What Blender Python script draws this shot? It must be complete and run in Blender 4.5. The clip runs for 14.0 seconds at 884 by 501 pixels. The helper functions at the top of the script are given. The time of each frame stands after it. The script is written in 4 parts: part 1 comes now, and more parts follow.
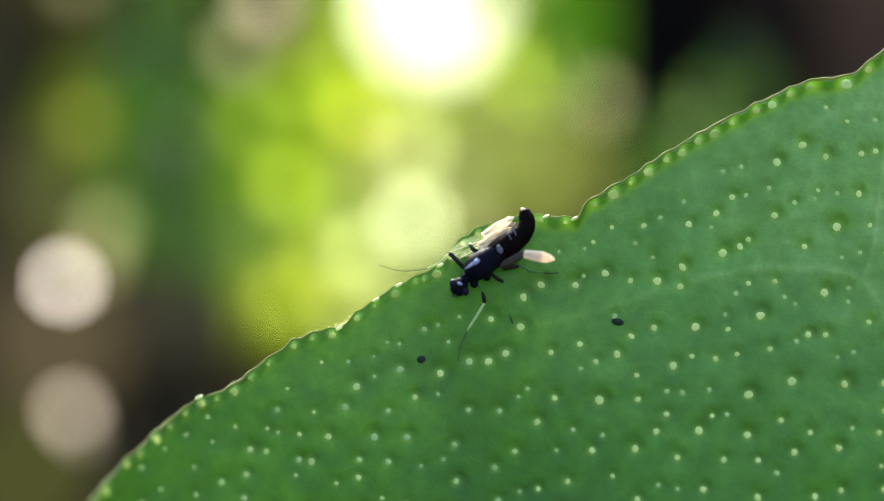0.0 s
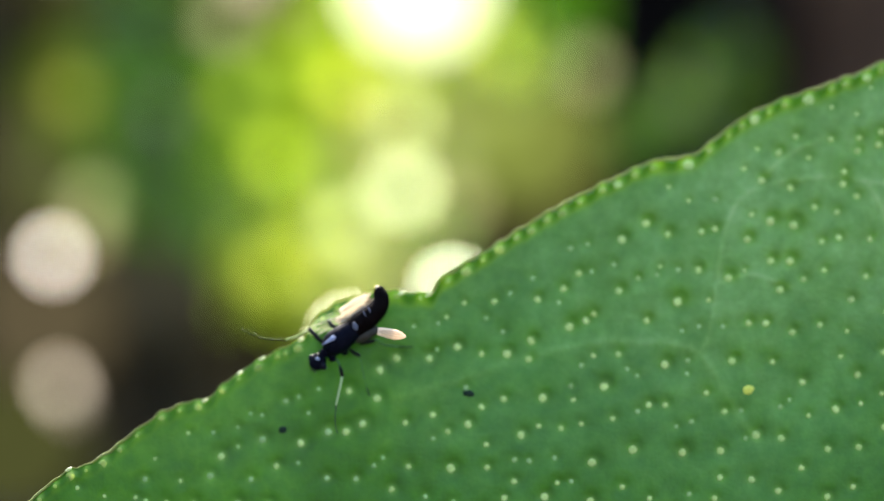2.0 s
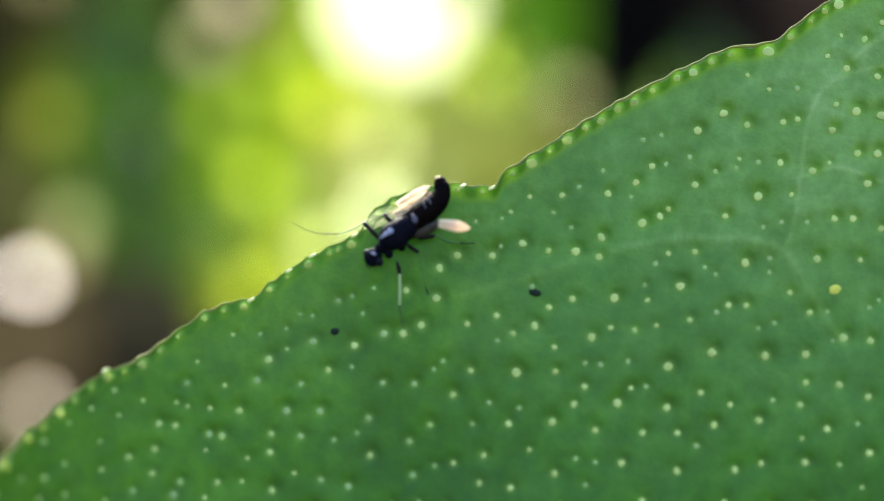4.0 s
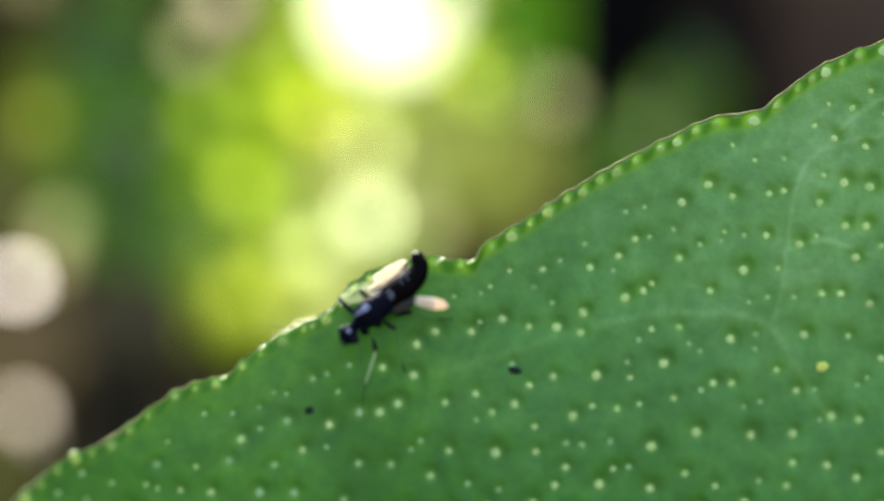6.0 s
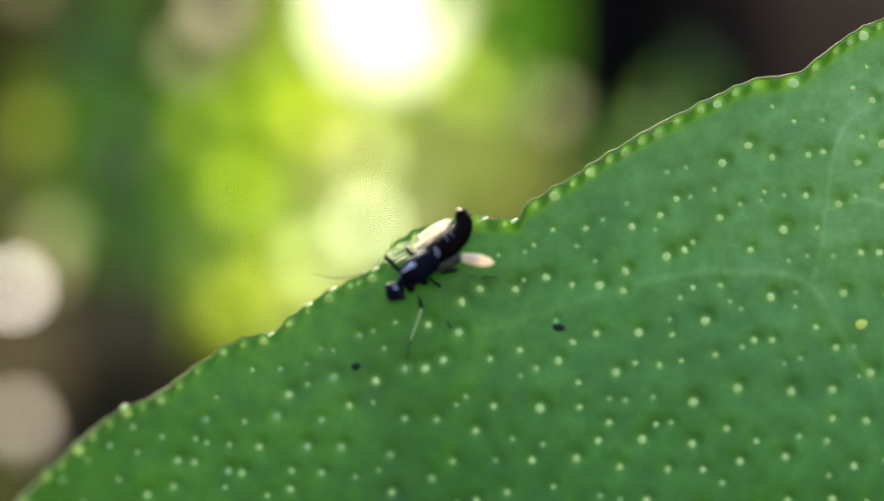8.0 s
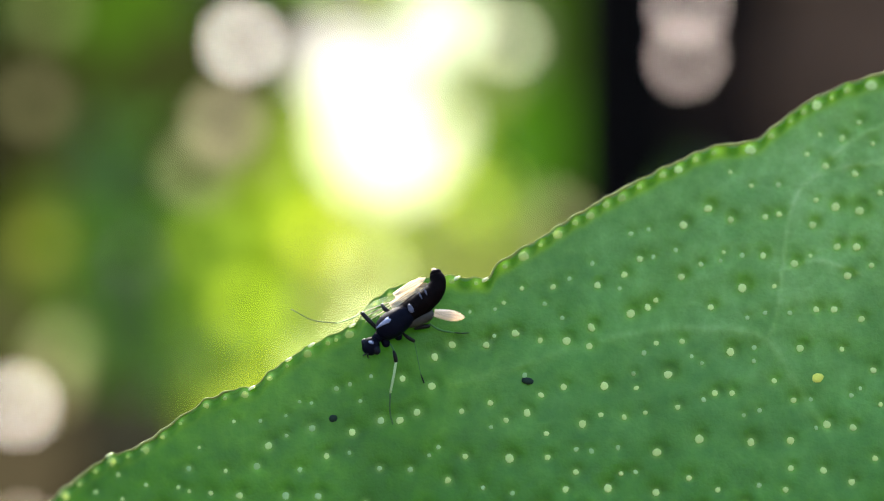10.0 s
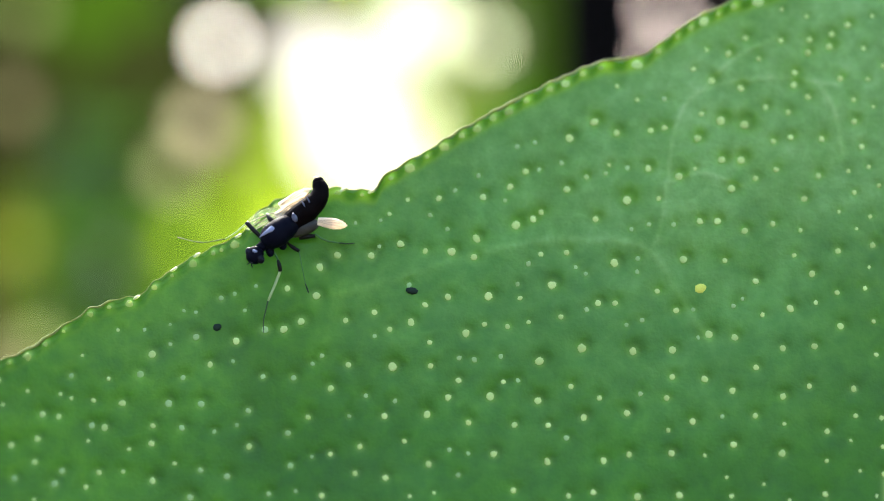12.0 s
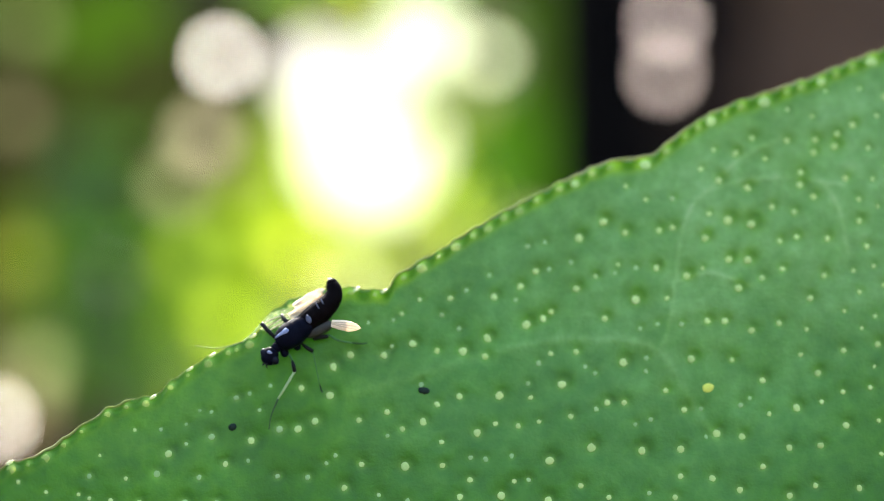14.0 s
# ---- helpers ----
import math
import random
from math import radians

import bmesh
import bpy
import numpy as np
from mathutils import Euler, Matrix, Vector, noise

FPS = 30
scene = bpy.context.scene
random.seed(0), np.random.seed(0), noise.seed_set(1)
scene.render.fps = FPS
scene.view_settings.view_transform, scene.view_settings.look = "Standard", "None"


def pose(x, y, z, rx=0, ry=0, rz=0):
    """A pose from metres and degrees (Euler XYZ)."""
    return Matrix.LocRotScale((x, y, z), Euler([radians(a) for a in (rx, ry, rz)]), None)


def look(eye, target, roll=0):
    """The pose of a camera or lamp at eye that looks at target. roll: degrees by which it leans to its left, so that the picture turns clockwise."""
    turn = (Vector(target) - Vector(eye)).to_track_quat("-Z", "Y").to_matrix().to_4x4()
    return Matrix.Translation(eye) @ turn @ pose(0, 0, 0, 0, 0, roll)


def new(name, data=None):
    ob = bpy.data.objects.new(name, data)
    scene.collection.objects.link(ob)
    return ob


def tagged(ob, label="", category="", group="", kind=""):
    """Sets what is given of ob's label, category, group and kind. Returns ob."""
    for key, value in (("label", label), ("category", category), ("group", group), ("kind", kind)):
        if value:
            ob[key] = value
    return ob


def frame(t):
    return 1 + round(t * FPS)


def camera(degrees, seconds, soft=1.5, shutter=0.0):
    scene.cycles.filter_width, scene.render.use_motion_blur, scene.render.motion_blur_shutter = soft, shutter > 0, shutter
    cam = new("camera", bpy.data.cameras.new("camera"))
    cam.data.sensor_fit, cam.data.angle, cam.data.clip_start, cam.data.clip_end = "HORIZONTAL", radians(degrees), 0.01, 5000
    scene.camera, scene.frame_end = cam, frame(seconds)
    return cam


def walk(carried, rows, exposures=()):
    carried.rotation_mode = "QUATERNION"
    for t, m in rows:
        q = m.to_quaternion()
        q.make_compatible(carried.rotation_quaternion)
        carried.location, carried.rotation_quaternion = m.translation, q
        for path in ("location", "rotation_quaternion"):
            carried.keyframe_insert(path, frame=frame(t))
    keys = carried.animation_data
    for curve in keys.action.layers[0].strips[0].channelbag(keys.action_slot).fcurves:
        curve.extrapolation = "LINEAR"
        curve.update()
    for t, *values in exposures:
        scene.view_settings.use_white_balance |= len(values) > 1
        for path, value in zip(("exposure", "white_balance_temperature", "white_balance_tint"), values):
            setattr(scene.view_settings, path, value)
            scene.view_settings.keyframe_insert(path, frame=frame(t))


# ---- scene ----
# A gnat-sized black insect on the edge of a citrus leaf, before a sunlit garden that is out of focus.
# Everything is at true size: the leaf is about 55 mm long, the insect about 2.5 mm.
cam = camera(30, 14.0, soft=1.1)
cam.data.dof.use_dof = True
cam.data.dof.focus_distance = 0.0389
cam.data.dof.aperture_fstop = 33.0
PATH = [
    (0.0, pose(-0.001713, -0.038622, -0.000770, 89.784, -0.006, 1.317)),
    (0.1, pose(-0.001608, -0.038588, -0.000242, 89.771, -0.026, 1.233)),
    (0.2, pose(-0.001341, -0.038729, 0.000466, 89.757, -0.046, 1.149)),
    (0.3, pose(-0.001243, -0.038767, 0.000917, 89.744, -0.069, 1.066)),
    (0.4, pose(-0.001145, -0.038804, 0.000616, 89.731, -0.089, 0.982)),
    (0.5, pose(-0.001241, -0.038933, 0.000315, 89.718, -0.118, 0.898)),
    (0.6, pose(-0.000874, -0.039035, 0.000636, 89.804, -0.096, 0.896)),
    (0.7, pose(0.000043, -0.039118, 0.000620, 89.890, -0.063, 0.893)),
    (0.8, pose(0.000806, -0.039198, 0.000157, 89.975, -0.028, 0.890)),
    (0.9, pose(0.000989, -0.039373, 0.000463, 90.061, 0.008, 0.888)),
    (1.0, pose(0.000449, -0.039492, 0.001112, 90.147, 0.054, 0.885)),
    (1.1, pose(-0.000057, -0.039404, 0.001594, 90.154, 0.055, 0.865)),
    (1.2, pose(0.000077, -0.039603, 0.001508, 90.161, 0.052, 0.846)),
    (1.3, pose(0.000625, -0.039848, 0.001274, 90.169, 0.063, 0.826)),
    (1.4, pose(0.001158, -0.040003, 0.001213, 90.176, 0.058, 0.807)),
    (1.5, pose(0.001528, -0.040187, 0.000766, 90.183, 0.070, 0.787)),
    (1.6, pose(0.001399, -0.040423, 0.000705, 89.897, 0.106, 0.822)),
    (1.7, pose(0.001367, -0.040380, 0.000543, 89.611, 0.151, 0.857)),
    (1.8, pose(0.002083, -0.040316, 0.000669, 89.326, 0.148, 0.892)),
    (1.9, pose(0.002341, -0.040402, 0.000923, 89.040, 0.213, 0.927)),
    (2.0, pose(0.001534, -0.040559, 0.001817, 88.754, 0.240, 0.962)),
    (2.1, pose(0.000159, -0.040569, 0.001811, 88.610, 0.156, 0.838)),
    (2.2, pose(-0.000890, -0.040764, 0.001950, 88.465, 0.088, 0.714)),
    (2.3, pose(-0.000665, -0.040867, 0.001549, 88.320, 0.064, 0.589)),
    (2.4, pose(-0.000006, -0.040941, 0.000601, 88.175, 0.010, 0.464)),
    (2.5, pose(0.000292, -0.041007, 0.000009, 88.031, -0.062, 0.340)),
    (2.6, pose(-0.000351, -0.040662, 0.000399, 88.358, -0.026, 0.335)),
    (2.7, pose(-0.001118, -0.040219, 0.001010, 88.685, 0.018, 0.329)),
    (2.8, pose(-0.001311, -0.039765, 0.000839, 89.012, 0.018, 0.324)),
    (2.9, pose(-0.001238, -0.039348, 0.001319, 89.339, 0.064, 0.318)),
    (3.0, pose(-0.000885, -0.038964, 0.001255, 89.666, 0.063, 0.313)),
    (3.1, pose(-0.000457, -0.038594, -0.000089, 89.662, 0.041, 0.303)),
    (3.2, pose(-0.000148, -0.038301, -0.001446, 89.657, 0.069, 0.294)),
    (3.7, pose(-0.000313, -0.038005, -0.001406, 89.635, 0.058, 0.246)),
    (4.2, pose(-0.000633, -0.037658, -0.001322, 89.613, 0.045, 0.198)),
    (4.7, pose(-0.000961, -0.037309, -0.001235, 89.590, 0.032, 0.150)),
    (5.3, pose(-0.001169, -0.036960, -0.001184, 89.563, 0.018, 0.093)),
    (5.4, pose(-0.001417, -0.036951, -0.000863, 89.559, 0.050, 0.083)),
    (5.5, pose(-0.001183, -0.036873, -0.000463, 89.554, 0.019, 0.074)),
    (5.6, pose(-0.001066, -0.036853, 0.000119, 89.582, 0.030, 0.020)),
    (5.7, pose(-0.001026, -0.036776, -0.000222, 89.609, 0.035, -0.034)),
    (5.8, pose(-0.001103, -0.036768, -0.000745, 89.637, 0.045, -0.088)),
    (5.9, pose(-0.000767, -0.036834, -0.000010, 89.664, 0.066, -0.142)),
    (6.0, pose(-0.000255, -0.036828, 0.000290, 89.692, 0.055, -0.196)),
    (6.1, pose(0.000122, -0.037015, 0.000041, 89.753, 0.044, -0.157)),
    (6.2, pose(-0.000107, -0.037077, -0.000375, 89.815, 0.030, -0.119)),
    (6.3, pose(-0.000667, -0.037218, -0.000394, 89.876, -0.001, -0.080)),
    (6.4, pose(-0.000856, -0.037284, -0.000408, 89.938, -0.018, -0.042)),
    (6.5, pose(-0.000001, -0.037451, -0.000003, 89.999, -0.035, -0.003)),
    (6.6, pose(0.001462, -0.037660, 0.000298, 90.049, 0.035, 0.038)),
    (6.7, pose(0.002232, -0.037842, 0.000122, 90.100, 0.063, 0.079)),
    (6.8, pose(0.002399, -0.038002, 0.000035, 90.150, 0.098, 0.120)),
    (6.9, pose(0.001578, -0.038179, -0.000273, 90.201, 0.126, 0.161)),
    (7.0, pose(0.000298, -0.038485, -0.000364, 90.251, 0.137, 0.202)),
    (7.1, pose(-0.000929, -0.038465, -0.000230, 90.239, 0.121, 0.171)),
    (7.2, pose(-0.001752, -0.038324, -0.000046, 90.227, 0.054, 0.140)),
    (7.3, pose(-0.001626, -0.038276, -0.000119, 90.216, -0.008, 0.109)),
    (7.4, pose(-0.001361, -0.038085, -0.000769, 90.204, -0.073, 0.078)),
    (7.5, pose(-0.001291, -0.037949, -0.000681, 90.193, -0.110, 0.047)),
    (7.6, pose(-0.001166, -0.037772, -0.000569, 90.152, -0.060, -0.027)),
    (7.7, pose(-0.001105, -0.037718, -0.000384, 90.111, -0.059, -0.100)),
    (7.8, pose(-0.001269, -0.037557, -0.000357, 90.070, -0.028, -0.173)),
    (7.9, pose(-0.001336, -0.037483, -0.000786, 90.030, -0.006, -0.246)),
    (8.0, pose(-0.001350, -0.037351, -0.000833, 89.989, -0.010, -0.319)),
    (8.1, pose(-0.001411, -0.037456, -0.000276, 90.198, 0.070, -0.220)),
    (8.2, pose(-0.001878, -0.037734, 0.000215, 90.407, 0.126, -0.121)),
    (8.7, pose(-0.001689, -0.038010, -0.000436, 91.363, 0.101, -0.116)),
    (9.2, pose(-0.001258, -0.038425, -0.001116, 92.320, 0.072, -0.110)),
    (9.7, pose(-0.000795, -0.038848, -0.001813, 93.277, 0.043, -0.105)),
    (10.3, pose(-0.000525, -0.039265, -0.002633, 94.425, -0.002, -0.099)),
    (10.4, pose(-0.000704, -0.039259, -0.002923, 94.250, 0.005, 0.012)),
    (10.5, pose(-0.001213, -0.039155, -0.003518, 94.075, -0.017, 0.124)),
    (10.6, pose(-0.001435, -0.039235, -0.003406, 94.089, -0.039, 0.057)),
    (10.7, pose(-0.000808, -0.039233, -0.003549, 94.102, 0.001, -0.009)),
    (10.8, pose(0.000189, -0.039184, -0.004162, 94.116, 0.012, -0.075)),
    (10.9, pose(0.000895, -0.039161, -0.004551, 94.129, -0.011, -0.142)),
    (11.0, pose(0.001171, -0.039244, -0.004372, 94.143, 0.024, -0.208)),
    (11.1, pose(0.000448, -0.039334, -0.004147, 94.103, -0.002, -0.294)),
    (11.2, pose(-0.000041, -0.039113, -0.004807, 94.064, -0.023, -0.380)),
    (11.3, pose(0.000213, -0.039066, -0.004923, 94.025, -0.027, -0.467)),
    (11.4, pose(0.000807, -0.039005, -0.003721, 93.985, -0.042, -0.553)),
    (11.5, pose(0.001217, -0.038916, -0.003194, 93.946, -0.083, -0.639)),
    (11.6, pose(0.001746, -0.038819, -0.003688, 93.977, -0.064, -0.690)),
    (11.7, pose(0.002160, -0.038854, -0.004019, 94.008, -0.055, -0.740)),
    (11.8, pose(0.001936, -0.039027, -0.003712, 94.039, -0.047, -0.790)),
    (11.9, pose(0.001518, -0.039123, -0.003724, 94.070, -0.055, -0.840)),
    (12.0, pose(0.001604, -0.039131, -0.004418, 94.101, -0.055, -0.890)),
    (12.1, pose(0.001403, -0.039119, -0.004427, 94.133, -0.024, -0.914)),
    (12.2, pose(0.000766, -0.039091, -0.003398, 94.166, -0.063, -0.939)),
    (12.3, pose(0.000693, -0.039156, -0.002998, 94.198, -0.028, -0.964)),
    (12.4, pose(0.000742, -0.039184, -0.002530, 94.230, -0.028, -0.989)),
    (12.5, pose(0.000528, -0.039193, -0.002274, 94.262, -0.032, -1.014)),
    (12.6, pose(0.000594, -0.039398, -0.002640, 94.343, 0.026, -0.941)),
    (12.7, pose(0.000814, -0.039664, -0.003520, 94.424, 0.085, -0.868)),
    (12.8, pose(0.001052, -0.039788, -0.004034, 94.505, 0.150, -0.795)),
    (12.9, pose(0.001618, -0.040090, -0.003543, 94.585, 0.229, -0.721)),
    (13.0, pose(0.001799, -0.040262, -0.002697, 94.666, 0.292, -0.648)),
    (13.1, pose(0.001883, -0.040270, -0.002366, 94.633, 0.215, -0.682)),
    (13.2, pose(0.001567, -0.040172, -0.002614, 94.600, 0.146, -0.717)),
    (13.3, pose(0.000860, -0.040297, -0.002083, 94.567, 0.080, -0.751)),
    (13.4, pose(0.000445, -0.040260, -0.002469, 94.535, 0.015, -0.785)),
    (13.5, pose(0.000741, -0.040205, -0.002724, 94.502, -0.064, -0.820)),
    (13.6, pose(0.001114, -0.040154, -0.002902, 94.514, -0.064, -0.817)),
    (13.7, pose(0.002422, -0.040003, -0.003603, 94.527, -0.060, -0.815)),
    (13.8, pose(0.003039, -0.040037, -0.003370, 94.539, -0.016, -0.812)),
    (13.9, pose(0.001963, -0.040004, -0.002645, 94.552, -0.042, -0.810)),
    (14.0, pose(0.001366, -0.039916, -0.002379, 94.565, -0.046, -0.808)),
]
walk(cam, PATH, ((0.0, 2.34), (8.2, 2.34), (10.3, 2.42), (10.9, 2.57), (14.0, 2.57)))

# ---- world, sun ----
world = bpy.data.worlds.new("sky")
scene.world = world
world.use_nodes = True
wn = world.node_tree.nodes
sky = wn.new("ShaderNodeTexSky")
sky.sky_type = "NISHITA"
sky.sun_disc = False
sky.sun_elevation = radians(48)
sky.sun_rotation = radians(-12)
world.node_tree.links.new(sky.outputs[0], wn["Background"].inputs[0])
sky.dust_density = 4.0
wn["Background"].inputs[1].default_value = 0.14
sun = new("sun", bpy.data.lights.new("sun", "SUN"))
sun.data.energy = 4.0
sun.data.angle = radians(0.5)
sun.data.color = (1.0, 0.95, 0.86)
sun.matrix_world = look((-0.6, 2.8, 3.2), (0, 0, 0))


# ---- materials ----
def nodes_of(name):
    m = bpy.data.materials.new(name)
    m.use_nodes = True
    t = m.node_tree
    return m, t, t.nodes["Principled BSDF"]


def coords(t, scale):
    """Object coordinates, scaled."""
    c = t.nodes.new("ShaderNodeTexCoord")
    s = t.nodes.new("ShaderNodeVectorMath")
    s.operation = "SCALE"
    s.inputs["Scale"].default_value = scale
    t.links.new(c.outputs["Object"], s.inputs[0])
    return s.outputs[0]


def noise_tex(t, vec, scale, detail=4.0, rough=0.55):
    n = t.nodes.new("ShaderNodeTexNoise")
    n.inputs["Scale"].default_value = scale
    n.inputs["Detail"].default_value = detail
    n.inputs["Roughness"].default_value = rough
    t.links.new(vec, n.inputs["Vector"])
    return n.outputs["Fac"]


def ramp(t, fac, *stops):
    r = t.nodes.new("ShaderNodeValToRGB")
    e = r.color_ramp.elements
    while len(e) < len(stops):
        e.new(0.5)
    for k, (p, c) in zip(e, stops):
        k.position, k.color = p, (*c, 1)
    t.links.new(fac, r.inputs[0])
    return r.outputs["Color"]


def mixed(t, a, b, fac, kind="MIX"):
    x = t.nodes.new("ShaderNodeMixRGB")
    x.blend_type = kind
    for s, v in ((0, fac), (1, a), (2, b)):
        if isinstance(v, (int, float)):
            x.inputs[s].default_value = v
        elif isinstance(v, tuple):
            x.inputs[s].default_value = (*v, 1)
        else:
            t.links.new(v, x.inputs[s])
    return x.outputs[0]


def bumped(t, p, height, strength, distance):
    b = t.nodes.new("ShaderNodeBump")
    b.inputs["Strength"].default_value = strength
    b.inputs["Distance"].default_value = distance
    t.links.new(height, b.inputs["Height"])
    t.links.new(b.outputs[0], p.inputs["Normal"])
    return b.outputs[0]


def glowing_through(t, p, color, amount):
    """Mixes a share of light that comes through from the far side."""
    tr = t.nodes.new("ShaderNodeBsdfTranslucent")
    if isinstance(color, tuple):
        tr.inputs["Color"].default_value = (*color, 1)
    else:
        t.links.new(color, tr.inputs["Color"])
    mx = t.nodes.new("ShaderNodeMixShader")
    mx.inputs[0].default_value = amount
    t.links.new(p.outputs[0], mx.inputs[1])
    t.links.new(tr.outputs[0], mx.inputs[2])
    t.links.new(mx.outputs[0], t.nodes["Material Output"].inputs["Surface"])


def surface(name, low, high, scale, rough, bump=0.0, distance=0.0, detail_scale=6.0, through_color=None, through_amount=0.0, metallic=0.0, spec=0.5, vary=0.0):
    """A mottled surface: two colours at one scale, fine grain at another."""
    m, t, p = nodes_of(name)
    v = coords(t, scale)
    broad = noise_tex(t, v, 1.0, 3.0)
    fine = noise_tex(t, v, detail_scale, 4.0, 0.65)
    base = ramp(t, broad, (0.3, low), (0.7, high))
    grain = ramp(t, fine, (0.25, (0.72, 0.72, 0.72)), (0.75, (1.0, 1.0, 1.0)))
    c = mixed(t, base, grain, 0.7, "MULTIPLY")
    if vary:
        own = t.nodes.new("ShaderNodeObjectInfo")
        c = mixed(t, c, ramp(t, own.outputs["Random"], (0.0, (1 - vary, 1 - 0.75 * vary, 1 - vary)), (1.0, (1.05, 1.05, 1.05))), 1.0, "MULTIPLY")
    t.links.new(c, p.inputs["Base Color"])
    rr = ramp(t, fine, (0.3, (rough * 0.85,) * 3), (0.7, (min(1.0, rough * 1.15),) * 3))
    t.links.new(rr, p.inputs["Roughness"])
    p.inputs["Metallic"].default_value = metallic
    p.inputs["Specular IOR Level"].default_value = spec
    if bump:
        bumped(t, p, fine, bump, distance)
    if through_amount:
        glowing_through(t, p, through_color, through_amount)
    return m


def leaf_blade_material():
    m, t, p = nodes_of("leaf_blade_green")
    v = coords(t, 1000.0)                      # millimetres
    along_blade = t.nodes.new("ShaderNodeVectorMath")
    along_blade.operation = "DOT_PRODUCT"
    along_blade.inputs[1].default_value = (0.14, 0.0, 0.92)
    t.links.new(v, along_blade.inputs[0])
    slope = t.nodes.new("ShaderNodeMapRange")   # paler, bluer colour painted in for sky sheen towards the upper margin
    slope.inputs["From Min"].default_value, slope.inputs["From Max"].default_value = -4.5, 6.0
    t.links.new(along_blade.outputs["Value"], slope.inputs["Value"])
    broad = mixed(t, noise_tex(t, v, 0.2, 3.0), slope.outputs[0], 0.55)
    cells = noise_tex(t, v, 2.2, 5.0, 0.6)
    fine = noise_tex(t, v, 14.0, 3.0, 0.6)
    net = t.nodes.new("ShaderNodeTexVoronoi")    # the finest veins
    net.feature = "DISTANCE_TO_EDGE"
    net.inputs["Scale"].default_value = 1.5
    warp = t.nodes.new("ShaderNodeTexNoise")
    warp.inputs["Scale"].default_value = 1.3
    t.links.new(v, warp.inputs["Vector"])
    bent = t.nodes.new("ShaderNodeVectorMath")
    bent.operation = "MULTIPLY_ADD"
    bent.inputs[1].default_value = (0.9, 0.9, 0.9)
    t.links.new(warp.outputs["Color"], bent.inputs[0])
    t.links.new(v, bent.inputs[2])
    t.links.new(bent.outputs[0], net.inputs["Vector"])
    veinlet = ramp(t, net.outputs["Distance"], (0.0, (1.14, 1.08, 1.22)), (0.11, (1.0, 1.0, 1.0)))
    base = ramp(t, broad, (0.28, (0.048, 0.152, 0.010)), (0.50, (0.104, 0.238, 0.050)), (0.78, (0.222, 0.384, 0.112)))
    mott = ramp(t, cells, (0.28, (0.62, 0.74, 0.52)), (0.72, (1.12, 1.06, 1.18)))
    patch = ramp(t, noise_tex(t, v, 0.55, 4.0, 0.6), (0.32, (0.66, 0.76, 0.42)), (0.66, (1.12, 1.07, 1.2)))
    mott = mixed(t, mott, patch, 1.0, "MULTIPLY")
    mott = mixed(t, mott, veinlet, 0.8, "MULTIPLY")
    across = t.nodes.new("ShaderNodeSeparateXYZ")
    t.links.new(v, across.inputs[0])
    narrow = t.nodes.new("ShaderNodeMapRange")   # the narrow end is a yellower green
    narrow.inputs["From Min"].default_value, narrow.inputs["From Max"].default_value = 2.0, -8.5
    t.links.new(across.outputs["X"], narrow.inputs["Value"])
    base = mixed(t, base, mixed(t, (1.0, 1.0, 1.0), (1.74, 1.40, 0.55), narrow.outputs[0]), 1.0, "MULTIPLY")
    # one tint for deep green tissue and for painted shade
    dark_attr = t.nodes.new("ShaderNodeAttribute")
    dark_attr.attribute_name = "dark_tissue_shade"
    tissue_shade = mixed(t, (1.0, 1.0, 1.0), (0.60, 0.72, 0.10), dark_attr.outputs["Fac"])
    base = mixed(t, base, tissue_shade, 1.0, "MULTIPLY")
    mott = mixed(t, mott, tissue_shade, 1.0, "MULTIPLY")
    vein = t.nodes.new("ShaderNodeAttribute")
    vein.attribute_name = "vein_tissue"
    mott = mixed(t, mott, (1.68, 1.34, 1.85), vein.outputs["Fac"], "MULTIPLY")
    c = mixed(t, base, mott, 0.8, "MULTIPLY")
    rim = t.nodes.new("ShaderNodeAttribute")     # thin yellow-green tissue along the margin
    rim.attribute_name = "margin_tissue"
    cell = t.nodes.new("ShaderNodeAttribute")    # deep green cells between the margin's glands
    cell.attribute_name = "margin_cell"
    c = mixed(t, c, mixed(t, (0.27, 0.41, 0.020), (0.060, 0.150, 0.003), cell.outputs["Fac"]), rim.outputs["Fac"])
    oil = t.nodes.new("ShaderNodeAttribute")    # clear oil cells under the skin
    oil.attribute_name = "oil_tissue"
    c = mixed(t, c, (0.36, 0.60, 0.13), oil.outputs["Fac"])
    t.links.new(c, p.inputs["Base Color"])
    gloss = mixed(t, cells, noise_tex(t, v, 0.42, 4.0, 0.6), 0.6)
    rr = ramp(t, gloss, (0.35, (0.34,) * 3), (0.65, (0.62,) * 3))
    t.links.new(rr, p.inputs["Roughness"])
    shine = t.nodes.new("ShaderNodeMapRange")    # the margin is duller than the waxy blade
    shine.inputs["To Min"].default_value, shine.inputs["To Max"].default_value = 0.42, 0.06
    t.links.new(rim.outputs["Fac"], shine.inputs["Value"])
    t.links.new(shine.outputs[0], p.inputs["Specular IOR Level"])
    h = mixed(t, cells, fine, 0.35)
    bumped(t, p, h, 0.55, 0.00012)
    through_blade = mixed(t, (0.12, 0.34, 0.012), mott, 0.8, "MULTIPLY")
    through_blade = mixed(t, through_blade, mixed(t, (0.55, 0.66, 0.02), (0.12, 0.26, 0.002), cell.outputs["Fac"]), rim.outputs["Fac"])
    glowing_through(t, p, through_blade, 0.34)
    return m


